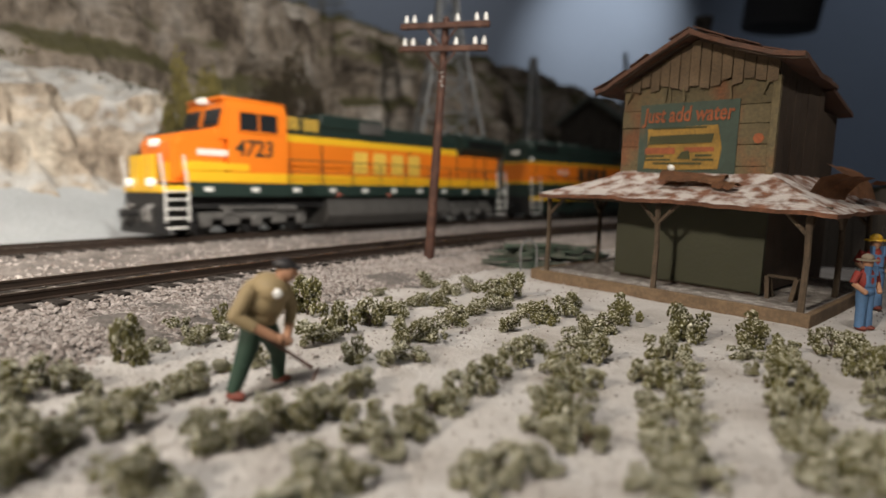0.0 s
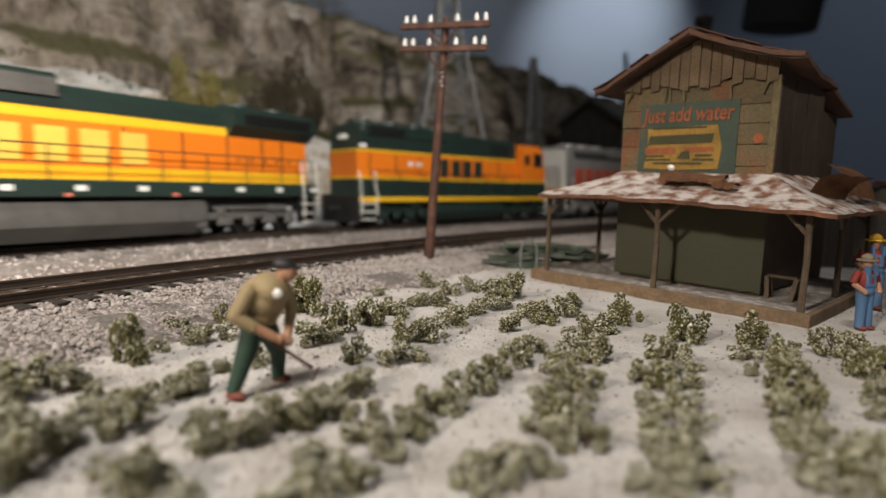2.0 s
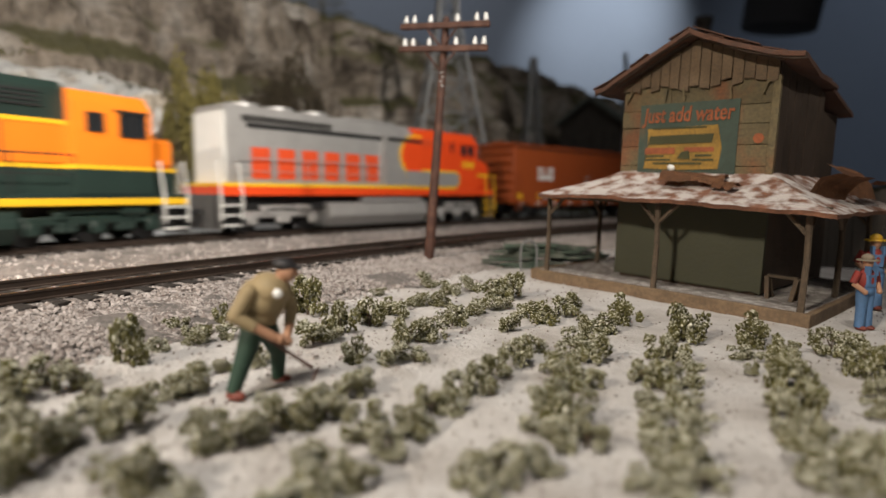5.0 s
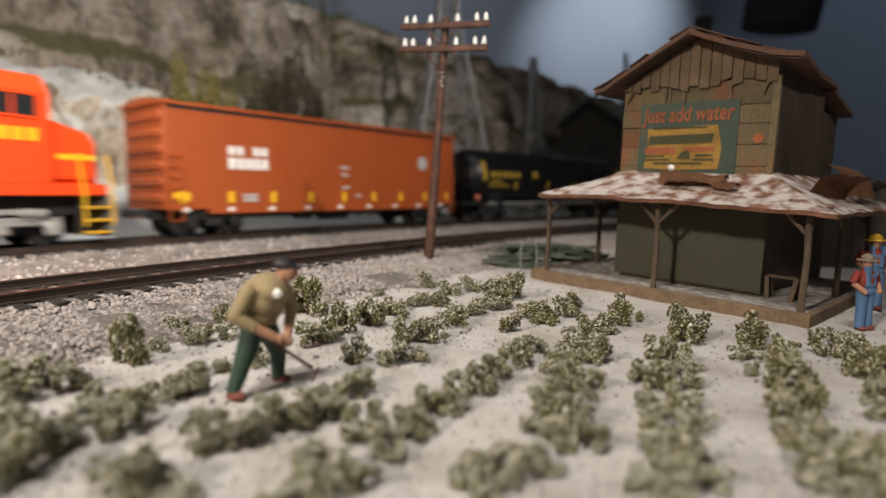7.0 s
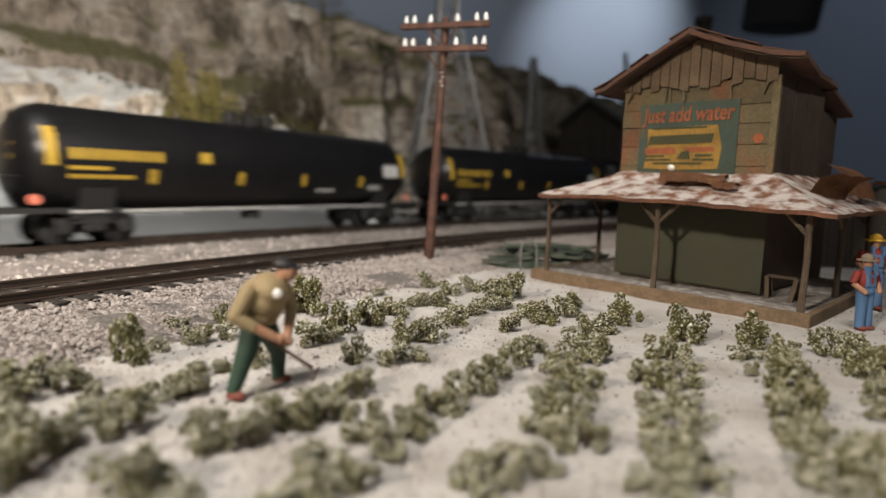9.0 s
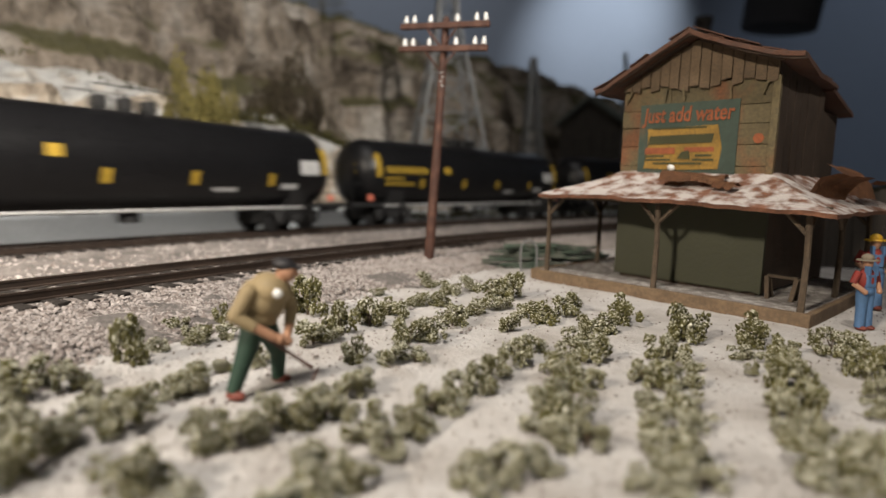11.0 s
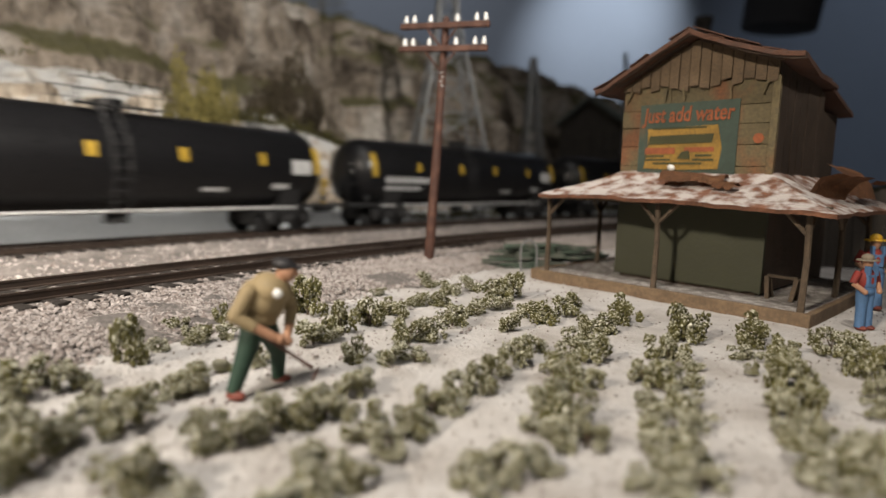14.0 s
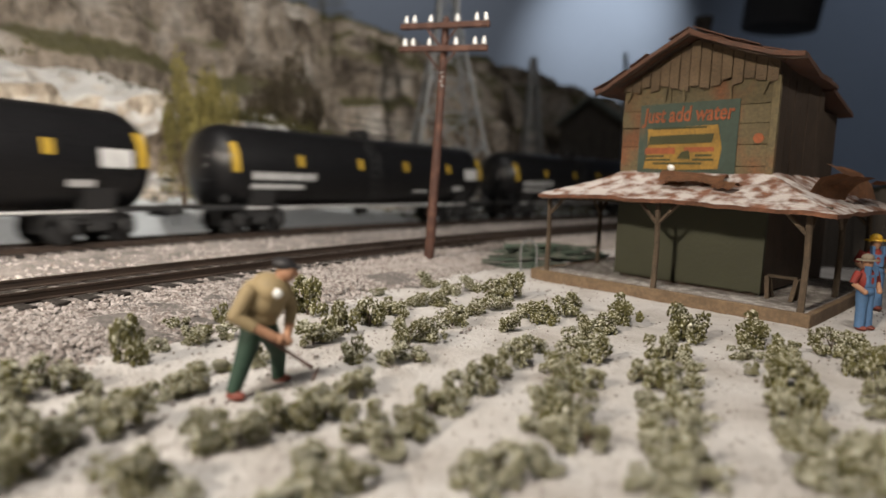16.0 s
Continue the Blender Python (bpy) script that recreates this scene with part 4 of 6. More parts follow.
def boxcar():
    o = thing("boxcar", 0, 0, 0, "oxide red model boxcar with yellow reflector patches along its sill", "boxcar", "train")
    body = band(o, "body", -7.75, 7.75, 1.48, 0.98, 4.5, BOXRED, "oxide red car body", 0.03)
    part("side_sill", Shape().span(-6.2, 6.2, -1.5, 1.5, 0.82, 1.06), BOXRED, o)
    part("roof", Shape().prism([(-1.56, 4.48), (1.56, 4.48), (1.56, 4.58), (0, 4.78), (-1.56, 4.58)], -7.85, 7.85), BOXRED, o, "shallow peaked roof")
    for i in range(13):
        x = -7.5 + i * 1.25
        part("roof_rib", Shape().prism([(-1.57, 4.5), (1.57, 4.5), (1.57, 4.62), (0, 4.82), (-1.57, 4.62)], x - 0.05, x + 0.05), BOXRED, o)
    for x in (7.76, -7.76):
        for k in range(6):
            part("end_rib", Shape().box((x, 0, 1.35 + 0.55 * k), (0.14, 2.7, 0.3), bev=0.06), BOXRED, o)
    for k in range(9):
        x = -6.9 + 1.72 * k
        plate(body, "side_post", x - 0.03, x + 0.03, 1.475, 1.05, 4.4, BOXRED)
    for k in range(9):
        plate(o, "white_patch", 7.0 - 1.72 * k, 7.24 - 1.72 * k, 1.5, 0.9, 1.04, WHITE, "small white sill patch")
    # a black strip paints the shadow line below the roof edge
    for s in (1, -1):
        part("eaves_gap", Shape().span(-7.6, 7.6, s * 1.48, s * 1.5, 4.36, 4.46), BLACK, o, "black strip painted as the shadow under the eaves")
    for i in range(9):
        x = 7.2 - 1.8 * i
        plate(o, "reflector", x - 0.1, x + 0.1, 1.5, 1.2, 1.6, YELLOW, "yellow reflector patch")
    plate(o, "yellow_panel", 6.95, 7.5, 1.485, 1.28, 1.56, YELLOW)
    for k in range(5):
        a = 5.45 - 0.34 * k
        if k != 2:
            plate(o, "white_lettering", a - 0.24, a, 1.485, 2.92, 3.24, WHITE, "white lettering shown as blocks")
        plate(o, "white_lettering", a - 0.26, a, 1.485, 2.42, 2.82, WHITE, "white lettering shown as blocks")
    for s in (1, -1):
        part("round_emblem", Shape().cyl((-5.2, s * 1.48, 3.05), (-5.2, s * 1.51, 3.05), 0.33, n=18), MARKGREY, o)
    sh = Shape()
    for s in (1, -1):
        for k, (a, b, z) in enumerate(((-0.3, 0.2, 2.6), (-0.25, 0.15, 2.3), (-0.3, 0.1, 1.75), (4.3, 4.9, 1.4), (4.3, 4.9, 1.24), (-1.0, -0.7, 1.4))):
            sh.span(a, b, s * 1.49, s * 1.51, z, z + 0.11)
    part("small_lettering", sh, MARKGREY, o, "small unreadable lettering shown as bars")
    for x in (7.45, -7.45):
        for s in (1, -1):
            sh = Shape()
            for dx in (-0.22, 0.22):
                sh.cyl((x + dx, s * 1.56, 0.6), (x + dx, s * 1.56, 2.9), 0.025, n=5)
            for k in range(7):
                sh.cyl((x - 0.22, s * 1.56, 0.62 + 0.36 * k), (x + 0.22, s * 1.56, 0.62 + 0.36 * k), 0.022, n=5)
            part("ladder", sh, BOXRED, o)
    part("underframe", Shape().span(-7.6, 7.6, -0.5, 0.5, 0.6, 0.95), BLACK, o)
    part("brake_gear", Shape().cyl((-0.6, 0.9, 0.62), (0.9, 0.9, 0.62), 0.2, n=12).span(1.5, 2.1, 0.7, 1.2, 0.5, 0.9), BLACK, o)
    for x, d in ((7.75, 1), (-7.75, -1)):
        coupler(o, x, d)
    bogie(o, 5.9, 2, 1.75, BLACK)
    bogie(o, -5.9, 2, 1.75, BLACK)
    return o


TANK_R, TANK_Z = 1.66, 2.52


def tank_patch(x0, x1, z0, z1, proud=0.012, sides=(1, -1)):
    """Thin patch that follows the barrel."""
    sh = Shape()
    for s in sides:
        a0, a1 = (math.asin(max(-0.99, min(0.99, (z - TANK_Z) / TANK_R))) for z in (z0, z1))
        n = max(1, int(abs(a1 - a0) / 0.12))
        r = TANK_R + proud

        def f(x, a):
            return Vector((x, s * r * math.cos(a), TANK_Z + r * math.sin(a)))
        rows = [a0 + (a1 - a0) * i / n for i in range(n + 1)]
        sh.grid(f, [x0, x1] if s < 0 else [x1, x0], rows)
    return sh


def patch(name, parent, material, label, *place):
    for side in (1, -1):
        part(name, tank_patch(*place, sides=(side,)), material, parent, label)


def tank_car(yellow_text):
    o = thing("tank_car", 0, 0, 0, "glossy black model tank car with yellow reflector patches" if not yellow_text else "black model tank car with yellow lettering bars and reflectors", "tank car", "train")
    sh = Shape()
    prof = [(-8.28, 0.0), (-8.25, 0.5), (-8.12, 1.0), (-7.9, 1.38), (-7.55, 1.6), (-7.2, TANK_R)]
    prof = prof + [(-a, r) for a, r in prof[::-1]]
    n = 40
    sh.grid(lambda p, a: Vector((p[0], p[1] * math.cos(a), TANK_Z + p[1] * math.sin(a))), prof, [2 * math.pi * i / n for i in range(n + 1)])
    bmesh.ops.remove_doubles(sh.bm, verts=sh.bm.verts, dist=0.001)
    bmesh.ops.recalc_face_normals(sh.bm, faces=sh.bm.faces)
    barrel = part("barrel", sh, TANKBLACK, o, "black cylindrical tank", smooth=50)
    for x in (-7.2, -3.6, 0.0, 3.6, 7.2):
        w = Shape()
        w.grid(lambda p, a: Vector((x + p[0], (TANK_R + p[1]) * math.cos(a), TANK_Z + (TANK_R + p[1]) * math.sin(a))), [(-0.03, 0), (-0.03, 0.012), (0.03, 0.012), (0.03, 0)], [2 * math.pi * i / n for i in range(n + 1)])
        part("weld_band", w, TANKBLACK, barrel)
    for x in (7.45, -7.45):
        patch("yellow_band", o, REFLECT, "yellow reflector band", x - 0.16, x + 0.16, 2.32, 3.42, 0.004 if abs(x) < 7.2 else -0.02)
    for x in (4.62, 1.43, -1.47, -4.68):
        z = 2.06 if yellow_text else 2.82
        for dx in (-0.07, 0.07):
            patch("reflector", o, REFLECT, "yellow reflector strip", x + dx - 0.06, x + dx + 0.06, z - 0.22, z + 0.22)
    if yellow_text:
        for k in range(10):
            a = 7.0 - 0.28 * k
            patch("lettering_bar", o, REFLECT, "", a - 0.17, a, 2.52, 2.83)
        patch("lettering_bar", o, REFLECT, "", 5.9, 7.05, 2.22, 2.32)
        patch("lettering_bar", o, REFLECT, "", 5.2, 7.05, 1.97, 2.08)
        patch("yellow_square", o, REFLECT, "", 2.6, 3.02, 2.55, 2.9)
    else:
        for k in range(9):
            a = 6.8 - 0.33 * k
            patch("lettering_bar", o, MARKGREY, "", a - 0.26, a, 2.06, 2.34)
        patch("lettering_bar", o, MARKGREY, "", 4.4, 6.8, 1.72, 1.9)
    patch("white_panel", o, MARKGREY, "white lettered panel shown plain", -7.1, -6.1, 2.3, 2.86)
    patch("lettering_bar", o, MARKGREY, "", -6.0, -5.2, 1.72, 1.92)
    patch("lettering_bar", o, MARKGREY, "", -3.2, -2.2, 1.62, 1.74)
    sh = Shape().span(8.14, 8.2, -0.75, 0.75, 2.5, 2.62).span(8.1, 8.17, -0.75, 0.75, 2.85, 2.97)
    part("end_lettering", sh, REFLECT if yellow_text else MARKGREY, o)
    # top fittings
    if yellow_text:
        for x in (-0.8, 0.0, 0.8):
            part("valve_box", Shape().span(x - 0.2, x + 0.2, -0.3, 0.3, 4.1, 4.62, bev=0.05), BLACK, o)
        sh = Shape()
        for s in (1, -1):
            for x in (-1.4, -0.4, 0.5, 1.4):
                sh.cyl((x, s * 0.8, 3.9), (x, s * 0.8, 4.85), 0.022, n=5)
            sh.cyl((-1.4, s * 0.8, 4.85), (1.4, s * 0.8, 4.85), 0.022, n=5)
        part("top_railing", sh, BLACK, o)
    else:
        part("dome", Shape().cyl((0.1, 0, 4.1), (0.1, 0, 4.5), 0.5, n=20), TANKBLACK, o)
        sh = Shape()
        for s in (1, -1):
            sh.span(-1.3, 1.5, s * 0.6, s * 1.0, 4.2, 4.25)
        part("top_walkway", sh, BLACK, o)
        sh = Shape()
        for s in (1, -1):
            for x in (-1.3, -0.4, 0.5, 1.5):
                sh.cyl((x, s * 1.0, 4.2), (x, s * 1.0, 4.95), 0.022, n=5)
            sh.cyl((-1.3, s, 4.95), (1.5, s, 4.95), 0.022, n=5)
            sh.cyl((-1.3, s, 4.6), (1.5, s, 4.6), 0.016, n=5)
        part("top_railing", sh, BLACK, o)
        for s in (1, -1):
            sh = Shape()
            for x in (0.35, 0.85):
                sh.tube([(x, s * 1.0, 4.22), (x, s * 1.74, 3.0), (x, s * 1.78, 2.2), (x, s * 1.6, 0.9)], 0.024, 5)
            for z in (3.7, 3.35, 3.0, 2.65, 2.3, 1.95, 1.6, 1.25):
                yy = math.sqrt(max(TANK_R ** 2 - (z - TANK_Z) ** 2, 0)) + 0.12
                sh.cyl((0.35, s * yy, z), (0.85, s * yy, z), 0.02, n=5)
            part("side_ladder", sh, BLACK, o)
    for x in (6.2, -6.2):
        part("saddle", Shape().prism([(-1.2, 0.75), (1.2, 0.75), (1.45, 1.7), (0.9, 1.15), (-0.9, 1.15), (-1.45, 1.7)], x - 0.5, x + 0.5), BLACK, o)
    for d in (1, -1):
        part("end_platform", Shape().span(d * 7.0, d * 8.9, -1.45, 1.45, 0.95, 1.1), BLACK, o)
        coupler(o, d * 8.75, d)
        sh = Shape()
        for y in (-1.3, 1.3):
            sh.tube([(d * 8.8, y, 0.45), (d * 8.8, y, 2.0), (d * 8.2, y * 0.95, 2.0)], 0.025, 5)
        sh.cyl((d * 8.8, -1.3, 1.55), (d * 8.8, 1.3, 1.55), 0.025, n=5)
        part("end_railing", sh, BLACK, o)
        part("marker", Shape().cyl((d * 7.9, 1.46, 1.35), (d * 7.9, 1.52, 1.35), 0.15, n=12), PINK if yellow_text else BLACK, o)
    part("bottom_outlet", Shape().cyl((0, 0, 0.55), (0, 0, 0.95), 0.35, n=14), BLACK, o)
    part("centre_pipe", Shape().cyl((-7, 1.25, 0.98), (7, 1.25, 0.98), 0.05, n=6), MARKGREY, o)
    bogie(o, 6.25, 2, 1.75, BLACK)
    bogie(o, -6.25, 2, 1.75, BLACK)
    return o


TRAIN = []


def train():
    TRAIN.append((loco_orange(), 155.55, 6.6))
    TRAIN.append((loco_green(), 175.85, 5.35))
    TRAIN.append((loco_silver(), 194.35, 5.6))
    TRAIN.append((boxcar(), 212.72, 5.9))
    first = tank_car(True)
    TRAIN.append((first, 230.6, 6.25))
    TRAIN.append((copy_thing(first, pose(0, 0, 0)), 249.45, 6.25))
    TRAIN.append((copy_thing(first, pose(0, 0, 0)), 267.82, 6.25))
    fourth = tank_car(False)
    TRAIN.append((fourth, 286.75, 6.25))
    for q in (305.3, 323.95, 342.6, 361.2):
        TRAIN.append((copy_thing(fourth, pose(0, 0, 0)), q, 6.25))
    for car in (TRAIN[6][0], TRAIN[7][0]):
        part("brake_stand", Shape().span(-8.72, -8.62, 0.62, 0.82, 1.1, 2.2, bev=0.03).cyl((-8.8, 0.72, 2.0), (-8.72, 0.72, 2.0), 0.2, n=16), REFLECT, car, "yellow hand brake stand")


train()
# ---- the shack with its porch ----
def skew(c):
    """The whole shack leans a little, as the ground falls to its far corner."""
    return Vector((c.x + 0.035 * c.z, c.y, c.z - 0.035 * c.x))


def shack():
    rnd = random.Random(11)
    o = thing("wooden_shack", 0, 0, 0, "weathered two-storey wooden shack with porch and rusty gable roof", "shack", m=pose(HOUSE_X, HOUSE_Y, 0, 0, 0, HOUSE_TURN))

    def add(name, sh, mats, parent=o, label="", smooth=38):
        return part(name, sh.warp(skew), mats, parent, label, smooth=smooth)
    L, R, F, B = -4.5, -1.2, 1.1, 4.1
    mid = (L + R) / 2
    # platform
    floor = add("porch_floor", Shape().span(-6.1, -0.1, 0.1, 5.1, 0.02, 0.23), DECK, label="speckled grey porch floor")
    for name, a in (("edging", (-6.2, 0.0, 0.0, 0.12, -0.04, 0.25)), ("edging", (-6.2, 0.0, 5.08, 5.2, -0.04, 0.25)), ("edging", (-6.2, -6.08, 0.12, 5.08, -0.04, 0.25)), ("edging", (-0.12, 0.0, 0.12, 5.08, -0.04, 0.25))):
        add(name, Shape().span(*a, bev=0.02), PALEWOOD, floor, "tan timber edging")
    # lower storey
    front = Shape()
    front.prism([(L, 2.62)] + [(L + (R - L) * k / 16, 0.3 + 0.03 * wob(k * 0.9, 2, 1)) for k in range(17)] + [(R, 2.62)], F, F + 0.1, "y")
    add("lower_front_wall", front, GREENWALL, label="olive green lower wall")
    add("lower_left_wall", Shape().span(L, L + 0.1, F + 0.1, B, 0.3, 2.62), GREENWALL)
    add("lower_back_wall", Shape().span(L + 0.1, R, B - 0.1, B, 0.3, 2.62), GREENWALL)
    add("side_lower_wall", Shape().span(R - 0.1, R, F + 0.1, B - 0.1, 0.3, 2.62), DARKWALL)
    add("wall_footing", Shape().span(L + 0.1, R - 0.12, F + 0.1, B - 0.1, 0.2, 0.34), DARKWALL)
    # upper storey, plank by plank
    wall = add("upper_wall", Shape().span(L + 0.06, R - 0.06, F + 0.06, B - 0.06, 2.6, 4.62), DARKWALL)
    zs = [2.55, 2.86, 3.3, 3.72, 4.1, 4.62]
    for z0, z1 in zip(zs, zs[1:]):
        cut = rnd.uniform(L + 0.9, R - 0.9)
        for a, b in ((L, cut), (cut, R)):
            d = rnd.uniform(0, 0.035)
            add("plank", Shape().box(((a + b) / 2, F + 0.02 - d, (z0 + z1) / 2), (b - a - 0.008, 0.07, z1 - z0 - 0.010), (0, rnd.uniform(-0.5, 0.5), 0), bev=0.008), BOARD, wall)
    for k in range(7):
        a = F + 0.1 + (B - F - 0.1) * k / 7
        w = (B - F - 0.1) / 7
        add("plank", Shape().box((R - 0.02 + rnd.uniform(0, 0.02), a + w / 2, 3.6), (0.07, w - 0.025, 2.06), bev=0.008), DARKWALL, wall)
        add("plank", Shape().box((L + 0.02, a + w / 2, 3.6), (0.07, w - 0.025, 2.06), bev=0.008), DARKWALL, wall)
    add("corner_post", Shape().box((R - 0.03, F - 0.02, 3.58), (0.14, 0.1, 2.08), bev=0.01), BOARD, wall)
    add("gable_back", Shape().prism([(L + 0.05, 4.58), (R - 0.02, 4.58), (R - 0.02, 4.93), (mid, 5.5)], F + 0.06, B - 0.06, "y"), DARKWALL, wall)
    n = 15
    for k in range(n):
        a, b = L + (R - L) * k / n, L + (R - L) * (k + 1) / n
        ends = []
        for x in (a + 0.009, (a + b) / 2, b - 0.009):
            far = (x - mid) / ((R - L) / 2)
            ends.append((x, 5.5 - (0.86 * -far if far < 0 else 0.58 * far)))
        bot = 4.56 + rnd.uniform(-0.08, 0.08)
        d = F - 0.035 - rnd.uniform(0, 0.02)
        lean = rnd.uniform(-0.03, 0.03)
        add("gable_plank", Shape().prism([(ends[0][0], bot + lean), (ends[2][0], bot - lean), *ends[::-1]], d - 0.05, d, "y"), GABLE, wall)
    # roof
    def slope(side):
        sh = Shape()
        drop = [0.0, 0.16, 0.39, 0.64, 0.84, 0.98, 1.05] if side < 0 else [0.0, 0.15, 0.34, 0.52, 0.64, 0.71, 0.73]
        prof = [(u, 5.66 - d) for u, d in zip((0.0, 0.35, 0.8, 1.25, 1.65, 1.95, 2.18), drop)]
        fall = 26 if side < 0 else 20
        ys = [F - 0.5 + 0.165 * i for i in range(23)]

        # the sunken rear corner of the eave
        def tuck(y, u):
            return (y - ys[0]) / (ys[-1] - ys[0]) * u / 2.18 if side > 0 else 0.0

        def f(y, p):
            sag = 0.05 * wob(p[0] * 3, y * 1.2, side) + 0.02 * wob(p[0] * 9, y * 5, side + 3)
            edge = -0.3 * tuck(y, p[0])
            sag -= 0.16 * tuck(y, p[0])
            return Vector((mid + side * (p[0] + edge), y + (0.06 * wob(p[0] * 4, 1, 5) if y in (ys[0], ys[-1]) else 0), p[1] + sag - 0.05 * math.sin(math.pi * (y - ys[0]) / (ys[-1] - ys[0]))))
        sh.grid(f, ys, prof)
        bmesh.ops.recalc_face_normals(sh.bm, faces=sh.bm.faces)
        bmesh.ops.solidify(sh.bm, geom=sh.bm.faces[:], thickness=0.09)
        r = add("roof_slope", sh, ROOFRUST, label="rusted sheet roof", smooth=30)
        for k in range(7):
            y = ys[0] + 0.3 + 0.52 * k
            add("rafter", Shape().box((mid + side * 0.95, y, 5.5 - 0.5 * math.tan(radians(fall)) * 1.7), (1.75, 0.08, 0.1), (0, side * fall, 0)), DARKWALL, r)
        for k in range(20):
            y = ys[0] + 0.1 + 0.18 * k
            for j in range(5):
                u = 0.25 + 0.45 * j + rnd.uniform(-0.05, 0.05)
                z = float(np.interp(u, [p[0] for p in prof], [p[1] for p in prof]))
                if rnd.random() < 0.8 and not (side > 0 and j == 4):
                    add("shingle", Shape().box((mid + side * (u - 0.3 * tuck(y, u)), y, z - 0.16 * tuck(y, u) + 0.055 + rnd.uniform(0, 0.02)), (0.46, 0.175, 0.02), (rnd.uniform(-4, 4), side * math.degrees(math.atan2(float(np.interp(u - 0.12, [p[0] for p in prof], [p[1] for p in prof])) - z, 0.12)), rnd.uniform(-4, 4))), ROOFRUST, r)
        add("barge_board", Shape().prism([(mid + side * u, z - 0.03) for u, z in prof] + [(mid + side * u, z - 0.13) for u, z in prof[::-1]], ys[0] + 0.05, ys[0] + 0.11, "y"), DARKWALL, r)
    slope(-1)
    slope(1)
    # lower sheet roof behind
    sh = Shape()
    sh.grid(lambda u, v: Vector((-4.6 + 3.6 * u, 4.0 + 1.95 * v, 4.8 - 0.42 * v - 0.12 * abs(u - 0.5) + 0.05 * wob(u * 5, v * 4, 3))), [i / 14 for i in range(15)], [i / 8 for i in range(9)])
    bmesh.ops.recalc_face_normals(sh.bm, faces=sh.bm.faces)
    bmesh.ops.solidify(sh.bm, geom=sh.bm.faces[:], thickness=0.09)
    add("rear_roof", sh, ROOFRUST, label="rusted rear roof sheet")
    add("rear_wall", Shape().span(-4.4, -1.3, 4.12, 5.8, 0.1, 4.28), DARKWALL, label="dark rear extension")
    # porch roof on all four sides
    ox0, ox1, oy0, oy1 = -5.85, 0.3, -0.3, 5.4

    def skirt(a, b, c, d):
        """Sheet between the wall line a-b and the eaves c-d."""
        sh = Shape()
        a, b, c, d = Vector(a), Vector(b), Vector(c), Vector(d)

        def f(u, v):
            p = (a.lerp(b, u)).lerp(c.lerp(d, u), v)
            rag = 0.08 * wob(p.x * 2.2, p.y * 2.2, 8) + 0.04 * wob(p.x * 7, p.y * 7, 3)
            out = (c.lerp(d, u) - a.lerp(b, u)).normalized()
            if v > 0.99:
                p += Vector((out.x, out.y, 0)) * rag
            p.z -= 0.12 * v * smoothstep(-3.4, 0.2, p.x)
            p.z += 0.05 * wob(p.x, p.y, 2, 1.1) + 0.025 * wob(p.x, p.y, 6, 4.5) - 0.06 * math.sin(math.pi * v)
            return p
        sh.grid(f, [i / 34 for i in range(35)], [i / 9 for i in range(10)])
        bmesh.ops.recalc_face_normals(sh.bm, faces=sh.bm.faces)
        if sum(q.normal.z for q in sh.bm.faces) < 0:
            bmesh.ops.reverse_faces(sh.bm, faces=sh.bm.faces)
        bmesh.ops.solidify(sh.bm, geom=sh.bm.faces[:], thickness=0.085)
        return sh
    zi, zo = 2.74, 2.16
    for q in (((L, F, zi), (R, F, zi), (ox0, oy0, zo), (ox1, oy0, zo)), ((R, F, zi), (R, B, zi), (ox1, oy0, zo), (ox1, oy1, zo)),
              ((R, B, zi), (L, B, zi), (ox1, oy1, zo), (ox0, oy1, zo)), ((L, B, zi), (L, F, zi), (ox0, oy1, zo), (ox0, oy0, zo))):
        add("porch_roof", skirt(*q), PORCHROOF, label="rusty porch roof patched with white plaster", smooth=40)
    # beams, posts, braces
    pts = [(-5.85, 0.2), (-2.98, 0.1), (-0.2, 0.14), (-5.85, 2.5), (-5.85, 4.9), (-0.22, 2.5), (-0.22, 4.9), (-2.8, 4.9)]
    add("beam", Shape().span(-6.1, 0.1, 0.16, 0.28, 2.02, 2.14), OLDWOOD)
    add("beam", Shape().span(-6.1, 0.1, 4.84, 4.96, 2.02, 2.14), OLDWOOD)
    add("beam", Shape().span(-5.91, -5.79, 0.28, 4.84, 2.02, 2.14), OLDWOOD)
    add("beam", Shape().span(-0.28, -0.16, 0.28, 4.84, 2.02, 2.14), OLDWOOD)
    for i, (x, y) in enumerate(pts):
        p = add("post", Shape().cyl((x, y, 0.2), (x + 0.02, y, 1.2), 0.064, 0.056, n=7).cyl((x + 0.02, y, 1.2), (x - 0.01, y, 2.08), 0.056, 0.06, n=7), OLDWOOD, label="rough round porch post")
        along = y < 0.5 or y > 4.5
        for s in (1, -1):
            if along and ((x < -5.5 and s < 0) or (x > -0.5 and s > 0)):
                continue
            e = (x + 0.42 * s, y, 2.06) if along else (x, y + 0.42 * s, 2.06)
            add("brace", Shape().cyl((x, y, 1.62), e, 0.045, n=6), OLDWOOD, p)
        if x > -0.5 and y < 0.5:
            add("brace", Shape().cyl((x, y, 1.62), (x, y + 0.42, 2.06), 0.045, n=6), OLDWOOD, p)
